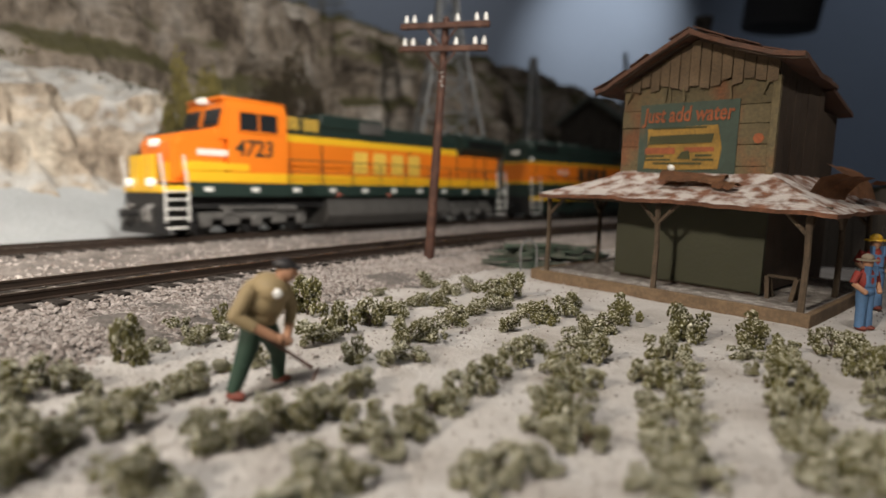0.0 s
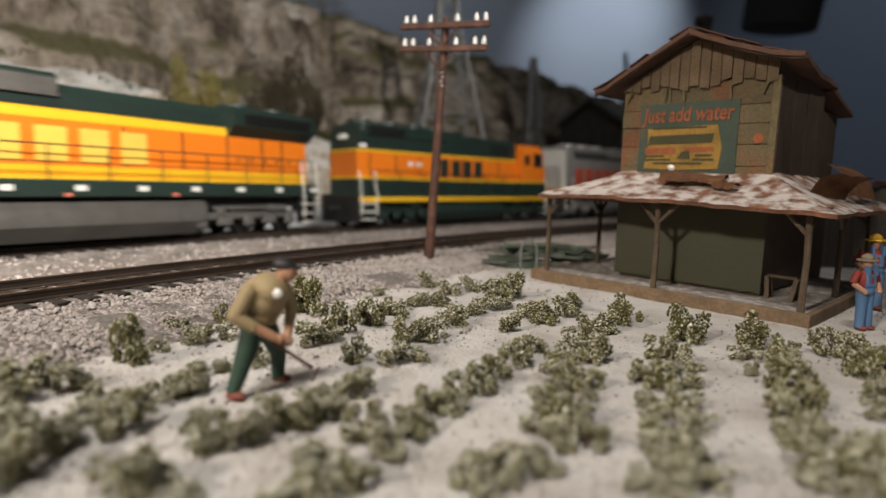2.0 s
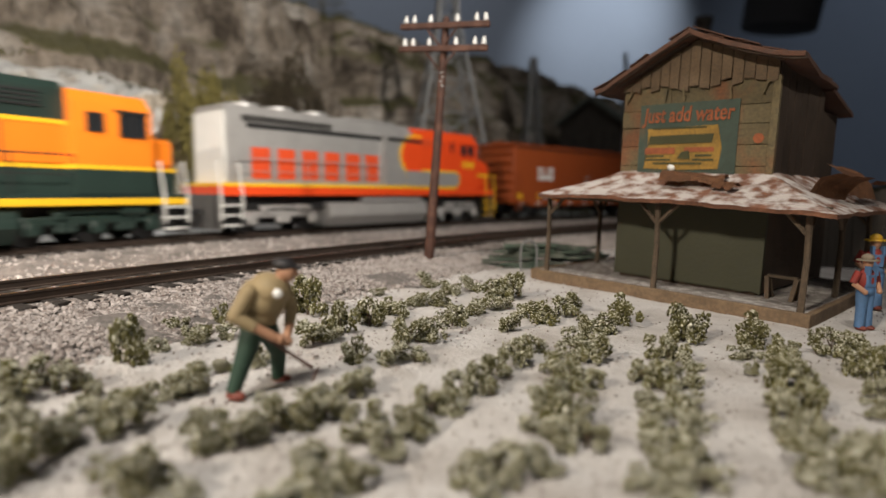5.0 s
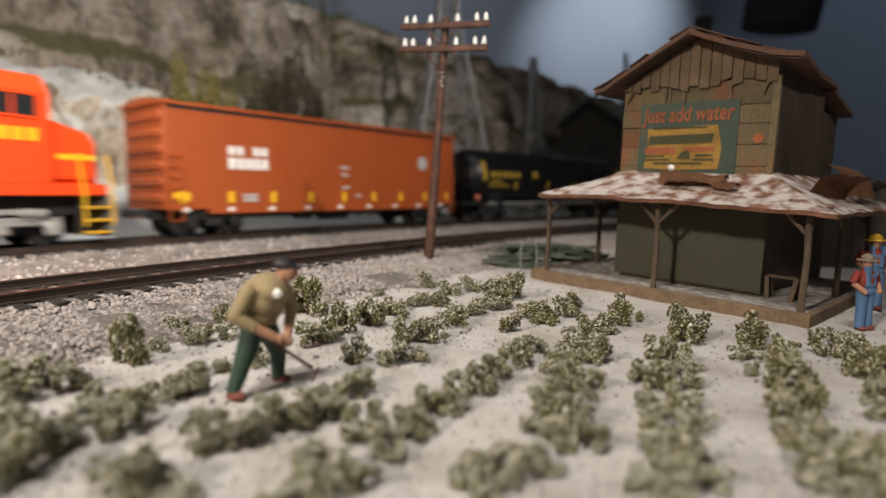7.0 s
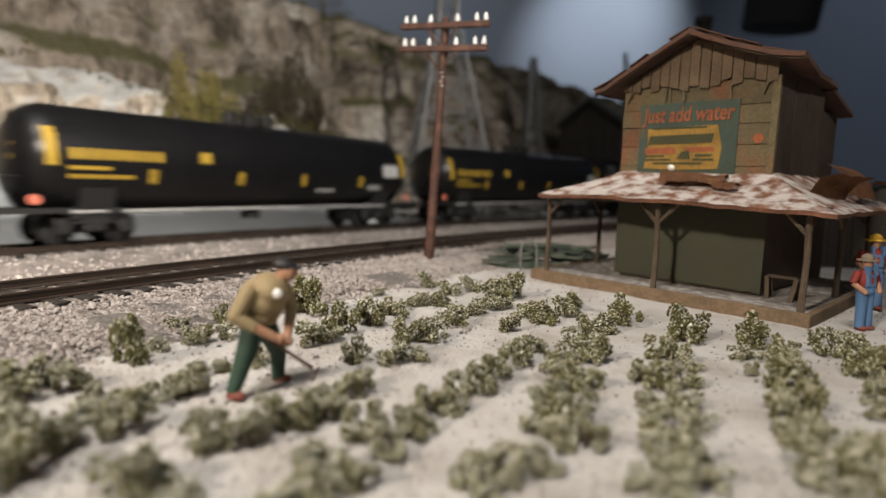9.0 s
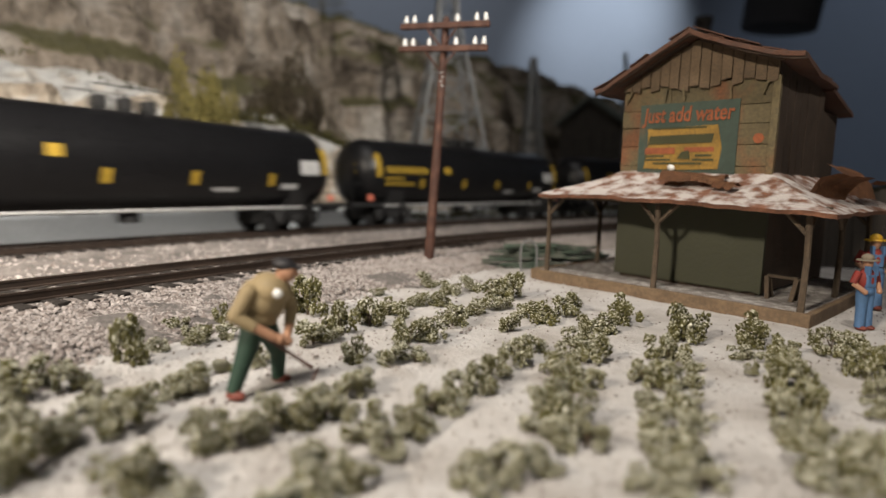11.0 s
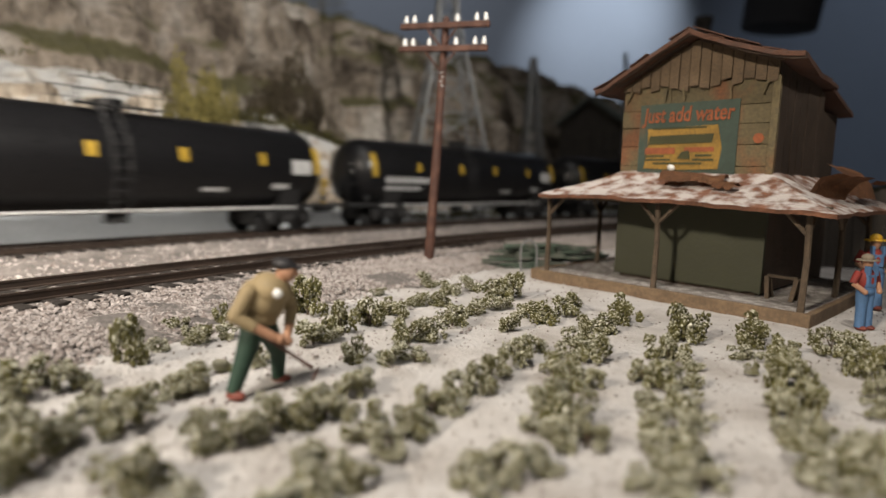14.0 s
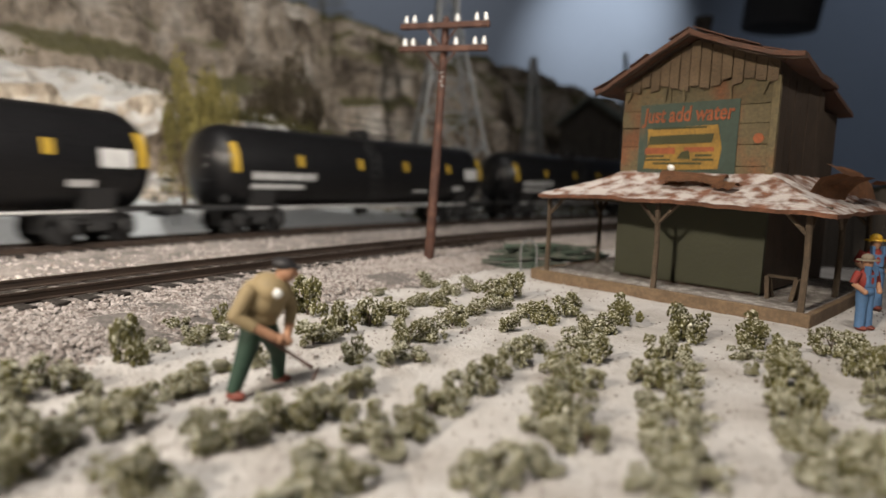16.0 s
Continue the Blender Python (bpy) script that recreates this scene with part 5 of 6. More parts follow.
    # torn roof sheets lying on the porch roof
    def scrap(x, y, z, l, w, rz, tilt, name="loose_sheet"):
        sh = Shape()
        sh.grid(lambda u, v: Vector((l * (u - 0.5), w * (v - 0.5), 0.12 * math.cos(3 * (v - 0.5)) + 0.05 * wob(u * 4, v * 4, x))), [i / 10 for i in range(11)], [i / 5 for i in range(6)])
        bmesh.ops.solidify(sh.bm, geom=sh.bm.faces[:], thickness=0.035)
        bmesh.ops.transform(sh.bm, matrix=pose(x, y, z, tilt, 4, rz), verts=sh.bm.verts)
        add(name, sh, TORN, label="torn rusty roof sheet")
    scrap(-2.5, 0.55, 2.58, 1.25, 0.6, 10, 14)
    scrap(-1.75, 0.35, 2.42, 0.5, 0.3, -20, 14)
    scrap(-0.1, 1.5, 2.48, 0.9, 0.7, 60, -38)
    scrap(-0.2, 2.7, 2.6, 1.2, 0.8, 80, 52)
    scrap(-0.05, 3.9, 2.48, 0.8, 0.5, 110, -25)
    add("plaster_lump", Shape().ball((-3.2, 0.98, 2.82), (0.09, 0.06, 0.07), (10, 20, 0), 7, 5), WHITE)
    # little timber trestle beside the wall
    tr = add("trestle", Shape().box((-0.85, 1.25, 0.68), (0.55, 0.12, 0.06), bev=0.01), OLDWOOD, label="small timber trestle on the porch")
    for dx in (-0.24, 0.24):
        for dy in (-0.1, 0.1):
            add("trestle_leg", Shape().box((-0.85 + dx, 1.25 + dy, 0.45), (0.08, 0.06, 0.46), (dy * 90, dx * 30, 0)), OLDWOOD, tr)
    # painted advertisement: a teal field, its line of words, a yellow sack
    sign = add("painted_sign", Shape().span(-4.08, -1.92, F - 0.075, F - 0.055, 2.7, 4.22), SIGNGREEN, label="faded teal painted wall sign with orange words")
    sign.location.x += 0.045 * K
    bag = [(-3.98, 2.86), (-3.2, 2.83), (-2.32, 2.86), (-2.27, 3.3), (-2.38, 3.78), (-3.15, 3.76), (-3.93, 3.74), (-3.9, 3.3)]
    bag = [(a + 0.06, b - 0.06) for a, b in bag]
    add("painted_sack", Shape().prism(bag, F - 0.09, F - 0.076, "y"), SIGNYELLOW, sign, "faded yellow painted sack")
    add("sack_brand", Shape().prism([(-3.84, 3.33), (-2.42, 3.35), (-2.38, 3.54), (-3.8, 3.52)], F - 0.1, F - 0.09, "y"), SIGNDARK, sign, "dark brand name shown as a bar")
    add("sack_line", Shape().span(-3.75, -2.55, F - 0.1, F - 0.09, 3.66, 3.70), SIGNDARK, sign)
    add("sack_band", Shape().span(-3.9, -3.2, F - 0.1, F - 0.09, 3.12, 3.26), SIGNORANGE, sign)
    add("sack_band", Shape().span(-3.0, -2.36, F - 0.1, F - 0.09, 3.16, 3.26), SIGNORANGE, sign)
    add("sack_picture", Shape().prism([(-3.15, 3.02), (-2.85, 3.0), (-2.9, 3.2), (-3.05, 3.16)], F - 0.105, F - 0.09, "y"), SIGNDARK, sign)
    for a, b, z in ((-3.9, -3.3, 2.97), (-3.9, -3.45, 3.05), (-2.8, -2.35, 2.97), (-2.75, -2.4, 3.06), (-3.7, -2.6, 2.89)):
        add("sack_line", Shape().span(a, b, F - 0.1, F - 0.09, z, z + 0.045), SIGNDARK, sign)
    t = words("sign_lettering", "Just add water", 0.46, 0.008, SIGNORANGE, sign, None, "faded orange words", 0.73)
    me = t.data
    me.transform(Matrix.Translation(P(-3.0, F - 0.09, 3.96)) @ pose(0, 0, 0, 90, 0, 0))
    for v in me.vertices:
        v.co = skew(v.co / K) * K
    add("painted_disc", Shape().cyl((-1.48, F - 0.06, 3.42), (-1.48, F - 0.045, 3.42), 0.1, n=18), SIGNORANGE, wall)
    for k in range(5):
        x = -4.3 + 0.72 * k + rnd.uniform(-0.2, 0.2)
        add("loose_slat", Shape().box((x, F - 0.09, 4.4 + rnd.uniform(-0.05, 0.05)), (0.05, 0.02, 0.28), (0, rnd.uniform(-30, 30), 0)), BOARD, wall)


# ---- telegraph pole ----
def telegraph_pole():
    gx, gy = -0.43, 16.74
    o = thing("telegraph_pole", 0, 0, 0, "red-brown wooden telegraph pole with two crossarms and white insulators", "telegraph pole", m=pose(gx, gy, ground_z(gx, gy) - 0.05, 0, 3.95, 0))
    part("pole", Shape().cyl((0, 0, 0), (0, 0, 3.6), 0.145, 0.125, n=12).cyl((0, 0, 3.6), (0, 0, 7.06), 0.125, 0.095, n=12).cyl((0, 0, 7.06), (0, 0, 7.13), 0.095, 0.03, n=12), POLEWOOD, o)
    turn = pose(0, 0, 0, 0, 0, -27)
    for z in (6.84, 6.21):
        arm = part("crossarm", Shape().box((0, -0.13, z), (2.78, 0.12, 0.16), (0, 1.5, 0), bev=0.015), POLEWOOD, o, m=turn)
        for fx in (-1.22, -0.95, -0.42, 0.42, 1.0, 1.27):
            zz = z + 0.08 - fx * 0.026
            part("insulator", Shape().cyl((fx, -0.13, zz + 0.02), (fx, -0.13, zz + 0.12), 0.07, 0.06, n=10).cyl((fx, -0.13, zz + 0.12), (fx, -0.13, zz + 0.22), 0.06, 0.03, n=10), WHITE, o, "white insulator", m=turn)
            part("pin", Shape().cyl((fx, -0.13, zz - 0.04), (fx, -0.13, zz + 0.04), 0.02, n=6), POLEWOOD, arm)
        for s in (1, -1):
            part("brace", Shape().cyl((0, -0.16, z - 0.62), (s * 0.5, -0.16, z - 0.05 + s * 0.03), 0.028, n=6), POLEWOOD, arm)
    sh = Shape()
    for k in range(4):
        sh.box((0.02 * (-1) ** k, -0.13, 5.2 + 0.12 * k), (0.09, 0.02, 0.04), (0, 20 * (-1) ** k, 0))
    part("nail_plates", sh, SILVER, o)
    part("top_insulator", Shape().cyl((0.3, -0.05, 7.0), (0.3, -0.05, 7.16), 0.06, 0.03, n=8), WHITE, o)


# ---- garden ----
# bushes row by row: (along the rows, across them, size, height)
GARDEN_ROWS = {
    "edge": [(7.01, -6.82, 0.45, 1.3), (6.43, -6.22, 0.49, 0.8), (6.42, -7.2, 0.45, 1), (6.28, -6.74, 0.38, 0.8), (6.07, -6.36, 0.53, 1), (5.56, -6.52, 0.44, 0.8), (4.95, -6.34, 0.62, 1.75)],
    "first": [(8.27, -6.09, 0.87, 1.4), (7.11, -4.81, 0.47, 0.8), (6.83, -4.94, 0.76, 0.8), (5.72, -5.04, 0.56, 0.9), (5.37, -5.25, 0.37, 0.8), (5.07, -5.39, 0.4, 0.8), (4.62, -4.98, 0.52, 1), (4.5, -5.13, 0.58, 0.9), (4.32, -5.15, 0.37, 0.8), (4.12, -6.19, 0.57, 1), (4.01, -5.73, 0.34, 1.1), (3.8, -6.54, 0.82, 0.9), (3.52, -6.4, 0.5, 0.9)],
    "second": [(11.83, -4.36, 0.69, 0.9), (11.77, -5.38, 0.67, 1), (11.43, -3.3, 0.81, 1.2), (11.22, -3.69, 0.87, 1), (11.18, -4.6, 0.66, 0.9), (10.39, -5.89, 0.39, 0.9), (10.09, -4.38, 0.69, 0.9), (9.84, -4.73, 0.56, 0.9), (9.0, -4.85, 0.58, 0.9), (8.95, -4.62, 0.49, 0.9), (8.1, -4.74, 0.64, 1.4), (7.48, -4.9, 0.68, 1.5)],
    "third": [(10.43, -3.29, 0.63, 0.8), (9.79, -3.5, 0.62, 0.9), (8.85, -3.58, 0.68, 1), (7.88, -3.49, 0.7, 1), (7.47, -3.72, 0.66, 1.1), (6.78, -3.27, 0.47, 0.9), (6.55, -3.53, 0.59, 0.9), (6.38, -3.93, 0.59, 1), (4.0, -5.04, 0.44, 0.9), (3.77, -5.29, 0.5, 0.8), (3.64, -5.32, 0.51, 0.7), (3.6, -4.79, 0.68, 1.1), (3.15, -4.99, 0.51, 1), (3.01, -5.09, 0.8, 1.1), (2.55, -4.84, 0.82, 1)],
    "fourth": [(5.61, -3.38, 0.5, 0.9), (5.27, -3.39, 0.53, 1), (5.08, -3.64, 0.51, 0.8), (4.73, -3.27, 0.52, 1), (4.47, -3.4, 0.6, 1.1), (4.28, -3.59, 0.56, 1.2), (3.85, -3.59, 0.56, 1.2), (3.73, -3.89, 0.62, 1.1), (3.03, -3.41, 0.41, 0.7), (2.98, -3.82, 0.74, 1)],
    "fifth": [(11.28, -1.98, 0.56, 0.8), (10.57, -2.02, 0.73, 1), (10.04, -2.61, 0.59, 0.9), (9.74, -2.25, 0.74, 1.1), (8.92, -2.63, 0.51, 1.1), (8.01, -2.02, 0.52, 1), (7.39, -2.07, 0.65, 1.1), (6.82, -2.14, 0.53, 1), (6.15, -2.13, 0.57, 1.3), (5.99, -2.31, 0.49, 1), (5.46, -2.23, 0.48, 1), (5.3, -2.38, 0.51, 1.1), (4.82, -2.34, 0.55, 1.1), (4.46, -2.67, 0.57, 1.2), (4.35, -2.34, 0.5, 1)],
    "sixth": [(10.34, -0.94, 0.71, 1.3), (9.62, -1.15, 0.61, 1), (9.53, -1.43, 0.58, 1), (8.67, -1.46, 0.55, 1), (7.98, -1.11, 0.64, 1.1), (7.97, -1.37, 0.59, 1), (7.28, -1.47, 0.55, 1.1), (6.88, -1.01, 0.49, 0.9), (6.85, -1.21, 0.64, 1), (5.92, -1.33, 0.53, 1), (5.63, -1.07, 0.72, 1.4), (5.33, -1.29, 0.46, 0.9), (5.29, -0.78, 0.51, 1.1), (5.15, -1.0, 0.5, 1), (3.73, -2.36, 0.54, 1), (3.56, -2.6, 0.7, 1), (3.33, -2.77, 0.47, 0.6)],
    "seventh": [(9.84, 0.02, 0.86, 1.3), (8.48, -0.17, 0.67, 1.1), (8.31, 0.09, 0.5, 0.8), (7.43, 0.05, 0.51, 0.9), (7.34, -0.41, 0.52, 1), (7.24, -0.2, 0.61, 1.1), (6.64, 0.0, 0.56, 1), (6.55, -0.3, 0.46, 0.9), (6.16, 0.2, 0.44, 0.9), (5.89, -0.2, 0.48, 0.9), (5.83, -0.04, 0.56, 1), (5.39, -0.22, 0.43, 0.8), (4.69, -1.24, 0.37, 0.8), (4.65, -1.05, 0.48, 1), (4.35, -1.29, 0.56, 1), (4.18, -1.54, 0.51, 1), (4.09, -1.35, 0.47, 0.8)],
    "eighth": [(9.85, 1.06, 0.73, 1.3), (9.64, 1.47, 0.45, 0.9), (9.08, 0.86, 0.52, 0.8), (9.05, 1.28, 0.6, 1), (8.4, 0.86, 0.25, 1.2), (7.96, 1.32, 0.68, 1.1), (7.95, 1.08, 0.59, 1.1), (7.11, 1.03, 0.53, 0.9), (7.02, 1.28, 0.58, 1.2), (6.7, 1.07, 0.55, 1), (6.46, 1.24, 0.43, 0.9), (6.31, 0.95, 0.36, 0.8), (6.1, 1.06, 0.59, 1), (5.16, 0.07, 0.63, 1), (4.85, 0.19, 0.53, 0.9), (4.79, -0.13, 0.52, 1), (4.66, -0.28, 0.38, 0.8), (4.62, 0.0, 0.5, 0.8)],
    "ninth": [(10.41, 2.39, 0.58, 0.9), (9.95, 2.03, 0.69, 1), (9.44, 2.5, 0.58, 1), (9.02, 2.11, 0.55, 1), (8.89, 2.22, 0.67, 1.3), (8.09, 2.14, 0.5, 0.9), (7.27, 2.02, 0.47, 0.9), (5.62, 1.04, 0.62, 1), (5.57, 1.48, 0.75, 1.1), (5.54, 1.28, 0.74, 1), (5.33, 1.51, 0.68, 0.9), (5.28, 1.11, 0.51, 0.8)],
}


def bush_mesh(seed, tall=0.5, wide=0.42, crumbs=900, small=0.010, large=0.034, material=None):
    rnd = random.Random(seed)
    g = (1 + 5 ** 0.5) / 2
    iv = [Vector(v).normalized() for v in ((-1, g, 0), (1, g, 0), (-1, -g, 0), (1, -g, 0), (0, -1, g), (0, 1, g), (0, -1, -g), (0, 1, -g), (g, 0, -1), (g, 0, 1), (-g, 0, -1), (-g, 0, 1))]
    fi = [(0, 11, 5), (0, 5, 1), (0, 1, 7), (0, 7, 10), (0, 10, 11), (1, 5, 9), (5, 11, 4), (11, 10, 2), (10, 7, 6), (7, 1, 8), (3, 9, 4), (3, 4, 2), (3, 2, 6), (3, 6, 8), (3, 8, 9), (4, 9, 5), (2, 4, 11), (6, 2, 10), (8, 6, 7), (9, 8, 1)]
    vs, fs = [], []
    lumps = [(Vector((rnd.uniform(-0.75, 0.75) * wide, rnd.uniform(-0.75, 0.75) * wide, rnd.uniform(0.15, 0.9) * tall)), rnd.uniform(0.22, 0.48)) for _ in range(13)]
    for k in range(crumbs):
        c, r = lumps[k % 13]
        d = Vector((rnd.gauss(0, 1), rnd.gauss(0, 1), rnd.gauss(0.15, 0.9))).normalized()
        p = c + Vector((d.x * wide, d.y * wide, d.z * tall * 0.75)) * r * rnd.uniform(0.55, 1.05)
        if p.z < 0.02:
            p.z = rnd.uniform(0.02, 0.12)
        s = rnd.uniform(small, large)
        b = len(vs)
        e = Euler((rnd.uniform(0, 6), rnd.uniform(0, 6), rnd.uniform(0, 6)))
        for v in iv:
            q = v * s * rnd.uniform(0.55, 1.4)
            q.rotate(e)
            vs.append((p + q) * K)
        fs += [tuple(b + i for i in f) for f in fi]
    me = bpy.data.meshes.new("foliage")
    me.from_pydata(vs, [], fs)
    me.materials.append(material or LEAF)
    return me


def garden():
    rnd = random.Random(21)
    kinds = []
    for k in range(6):
        o = thing("garden_bush", 0, 0, -1, "low dusty olive-green foam bush in the garden row", "bush", "rows of garden bushes")
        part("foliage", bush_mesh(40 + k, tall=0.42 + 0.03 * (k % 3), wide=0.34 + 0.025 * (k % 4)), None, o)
        part("stem", Shape().cyl((0, 0, -0.03), (0, 0, 0.2), 0.03, 0.02, n=6).cyl((0, 0, 0.12), (0.12, 0.05, 0.3), 0.018, n=5).cyl((0, 0, 0.1), (-0.1, -0.08, 0.28), 0.018, n=5), OLDWOOD, o)
        kinds.append(o)
    c, s = math.cos(radians(23)), math.sin(radians(23))
    free = list(kinds)

    def put(al, pe, size, tall):
        x, y = al * s + pe * c, al * c - pe * s
        m = Matrix.Translation(P(x, y, ground_z(x, y) - 0.01)) @ pose(0, 0, 0, 0, 0, rnd.uniform(0, 360))
        if free:
            o = free.pop()
            o.matrix_basis = m
        else:
            o = copy_thing(kinds[rnd.randrange(6)], m)
        o.scale = (size * 1.02, size * 1.02, size * tall * 1.16)
    for row in GARDEN_ROWS.values():
        for al, pe, size, tall in row:
            put(al, pe, size, tall)


# ---- figures ----
def farmer():
    sh = Shape()
    sh.mi = 1                                            # trousers
    sh.cyl((-0.20, -0.28, 0.08), (-0.10, -0.20, 0.40), 0.082, 0.105, n=12).cyl((-0.10, -0.20, 0.40), (0.0, -0.10, 0.76), 0.105, 0.14, n=12)
    sh.cyl((0.19, 0.36, 0.06), (0.22, 0.26, 0.42), 0.08, 0.10, n=12).cyl((0.22, 0.26, 0.42), (0.12, 0.10, 0.76), 0.10, 0.14, n=12)
    sh.ball((0.05, 0.0, 0.78), (0.23, 0.22, 0.17), (0, 15, 0), u=14, v=9)
    sh.mi = 0                                            # shirt, rounded over the bent back
    sh.ball((0.05, 0.0, 0.95), (0.24, 0.23, 0.22), (0, 15, 0), 14, 9)
    sh.ball((0.10, 0.0, 1.14), (0.29, 0.27, 0.27), (0, 30, 0), 16, 10)
    sh.ball((0.20, 0.0, 1.26), (0.25, 0.28, 0.20), (0, 30, 0), 16, 10)
    sh.cyl((0.0, -0.25, 1.26), (-0.13, -0.33, 1.00), 0.10, 0.09, n=12).ball((0.0, -0.25, 1.26), (0.105, 0.1, 0.1)).ball((-0.13, -0.33, 1.00), (0.095, 0.09, 0.09))
    sh.cyl((-0.13, -0.33, 1.00), (0.08, -0.30, 0.86), 0.088, 0.07, n=12)
    sh.cyl((0.30, 0.24, 1.24), (0.40, 0.26, 0.98), 0.10, 0.085, n=12).ball((0.30, 0.24, 1.24), (0.105, 0.1, 0.1)).cyl((0.40, 0.26, 0.98), (0.40, 0.08, 0.80), 0.08, 0.065, n=12)
    sh.mi = 2                                            # skin
    sh.cyl((0.08, -0.30, 0.86), (0.30, -0.22, 0.72), 0.06, 0.052, n=10).ball((0.34, -0.20, 0.70), (0.075, 0.06, 0.06), (0, 30, 0))
    sh.cyl((0.40, 0.08, 0.80), (0.40, -0.10, 0.66), 0.055, 0.05, n=10).ball((0.41, -0.12, 0.64), (0.07, 0.06, 0.06))
    sh.cyl((0.30, 0, 1.36), (0.36, 0, 1.46), 0.08, n=10).ball((0.40, 0.0, 1.48), (0.125, 0.105, 0.13), (0, 30, 0), 12, 9).ball((0.52, 0, 1.45), (0.03, 0.025, 0.03))
    sh.mi = 6                                            # pocket cloth
    sh.ball((0.34, -0.25, 1.25), (0.06, 0.04, 0.06))
    sh.mi = 3                                            # shoes
    sh.ball((-0.16, -0.30, 0.05), (0.13, 0.075, 0.06), (0, 0, -20)).ball((0.23, 0.36, 0.04), (0.13, 0.075, 0.055))
    sh.mi = 4                                            # cap
    sh.ball((0.37, 0.0, 1.56), (0.15, 0.125, 0.085), (0, 15, 0), 12, 8).ball((0.49, 0, 1.54), (0.11, 0.1, 0.02), (0, 15, 0))
    sh.mi = 5                                            # hoe
    sh.cyl((-0.10, -0.30, 0.96), (0.70, -0.08, 0.30), 0.022, n=8).box((0.73, -0.07, 0.22), (0.03, 0.17, 0.13), (0, 25, 0))
    sh.warp(lambda c: c * 0.92)
    x, y = -2.10, 6.32
    solid("farmer_figurine", sh, [SHIRT, TROUSER, SKIN, SHOE, CAP, POLEWOOD, WHITE], "painted farmer figurine in khaki shirt bending over a hoe", "figurine", m=pose(x, y, ground_z(x, y), 0, 0, 4))


def workman(x, y, rz, hat, name_label, tall=1.0):
    sh = Shape()
    sh.mi = 0
    for s in (-1, 1):
        sh.cyl((0, s * 0.1, 0.06), (0, s * 0.09, 0.42), 0.1, 0.1, n=10).cyl((0, s * 0.09, 0.42), (0, s * 0.08, 0.78), 0.1, 0.125, n=10)
    sh.ball((0, 0, 0.82), (0.15, 0.2, 0.14), u=12, v=8).box((0.09, 0, 1.05), (0.1, 0.26, 0.3), bev=0.03)
    for s in (-1, 1):
        sh.box((0.1, s * 0.1, 1.26), (0.12, 0.045, 0.2))
    sh.mi = 1
    sh.ball((0, 0, 1.06), (0.15, 0.2, 0.26), u=12, v=9)
    for s in (-1, 1):
        sh.cyl((0, s * 0.22, 1.24), (-0.02, s * 0.33, 1.0), 0.075, 0.07, n=10)
    sh.mi = 2
    for s in (-1, 1):
        sh.cyl((-0.02, s * 0.33, 1.0), (0.14, s * 0.2, 0.84), 0.055, 0.05, n=8).ball((0.15, s * 0.19, 0.83), (0.055, 0.055, 0.055))
    sh.cyl((0, 0, 1.26), (0, 0, 1.36), 0.06, n=8).ball((0.01, 0, 1.42), (0.1, 0.095, 0.12), u=12, v=9)
    sh.mi = 3
    for s in (-1, 1):
        sh.ball((0.04, s * 0.1, 0.05), (0.14, 0.075, 0.055))
    sh.mi = 4
    sh.cyl((0, 0, 1.47), (0, 0, 1.495), 0.21, 0.2, n=16).ball((0, 0, 1.52), (0.12, 0.115, 0.1), u=12, v=8)
    sh.warp(lambda c: c * tall)
    solid("workman_figurine", sh, [DENIM, REDSHIRT, SKIN, SHOE, hat], name_label, "figurine", "figurines beside the shack", m=pose(x, y, ground_z(x, y), 0, 0, rz))


def stake_pile():
    rnd = random.Random(8)
    x0, y0 = 2.75, 16.9
    o = thing("stake_pile", x0, y0, ground_z(x0, y0), "untidy pile of grey-green wooden stakes on the sand", "wood pile")
    for k in range(64):
        a = rnd.uniform(-22, 26)
        l = rnd.uniform(0.7, 1.7)
        z = 0.05 + 0.078 * (k // 8) + rnd.uniform(-0.02, 0.03)
        part("stake", Shape().box((rnd.uniform(-1.2, 1.9) * (1 - k / 130), rnd.uniform(-0.6, 0.6) * (1 - k / 90), z), (l, 0.1, 0.075), (0, rnd.uniform(-4, 4), a), bev=0.012), PILE, o)
    x1, y1 = 2.35, 15.7
    f = thing("wire_hoop_stand", x1, y1, ground_z(x1, y1), "small grey wire hoop beside the stake pile", "hoop")
    sh = Shape().tube([(0.22 * math.cos(math.pi * k / 10), 0, 0.55 + 0.3 * math.sin(math.pi * k / 10)) for k in range(11)], 0.03)
    sh.cyl((0.22, 0, 0), (0.22, 0, 0.56), 0.03, n=6).cyl((-0.22, 0, 0), (-0.22, 0, 0.56), 0.03, n=6)
    part("hoop", sh, STEELGREY, f)


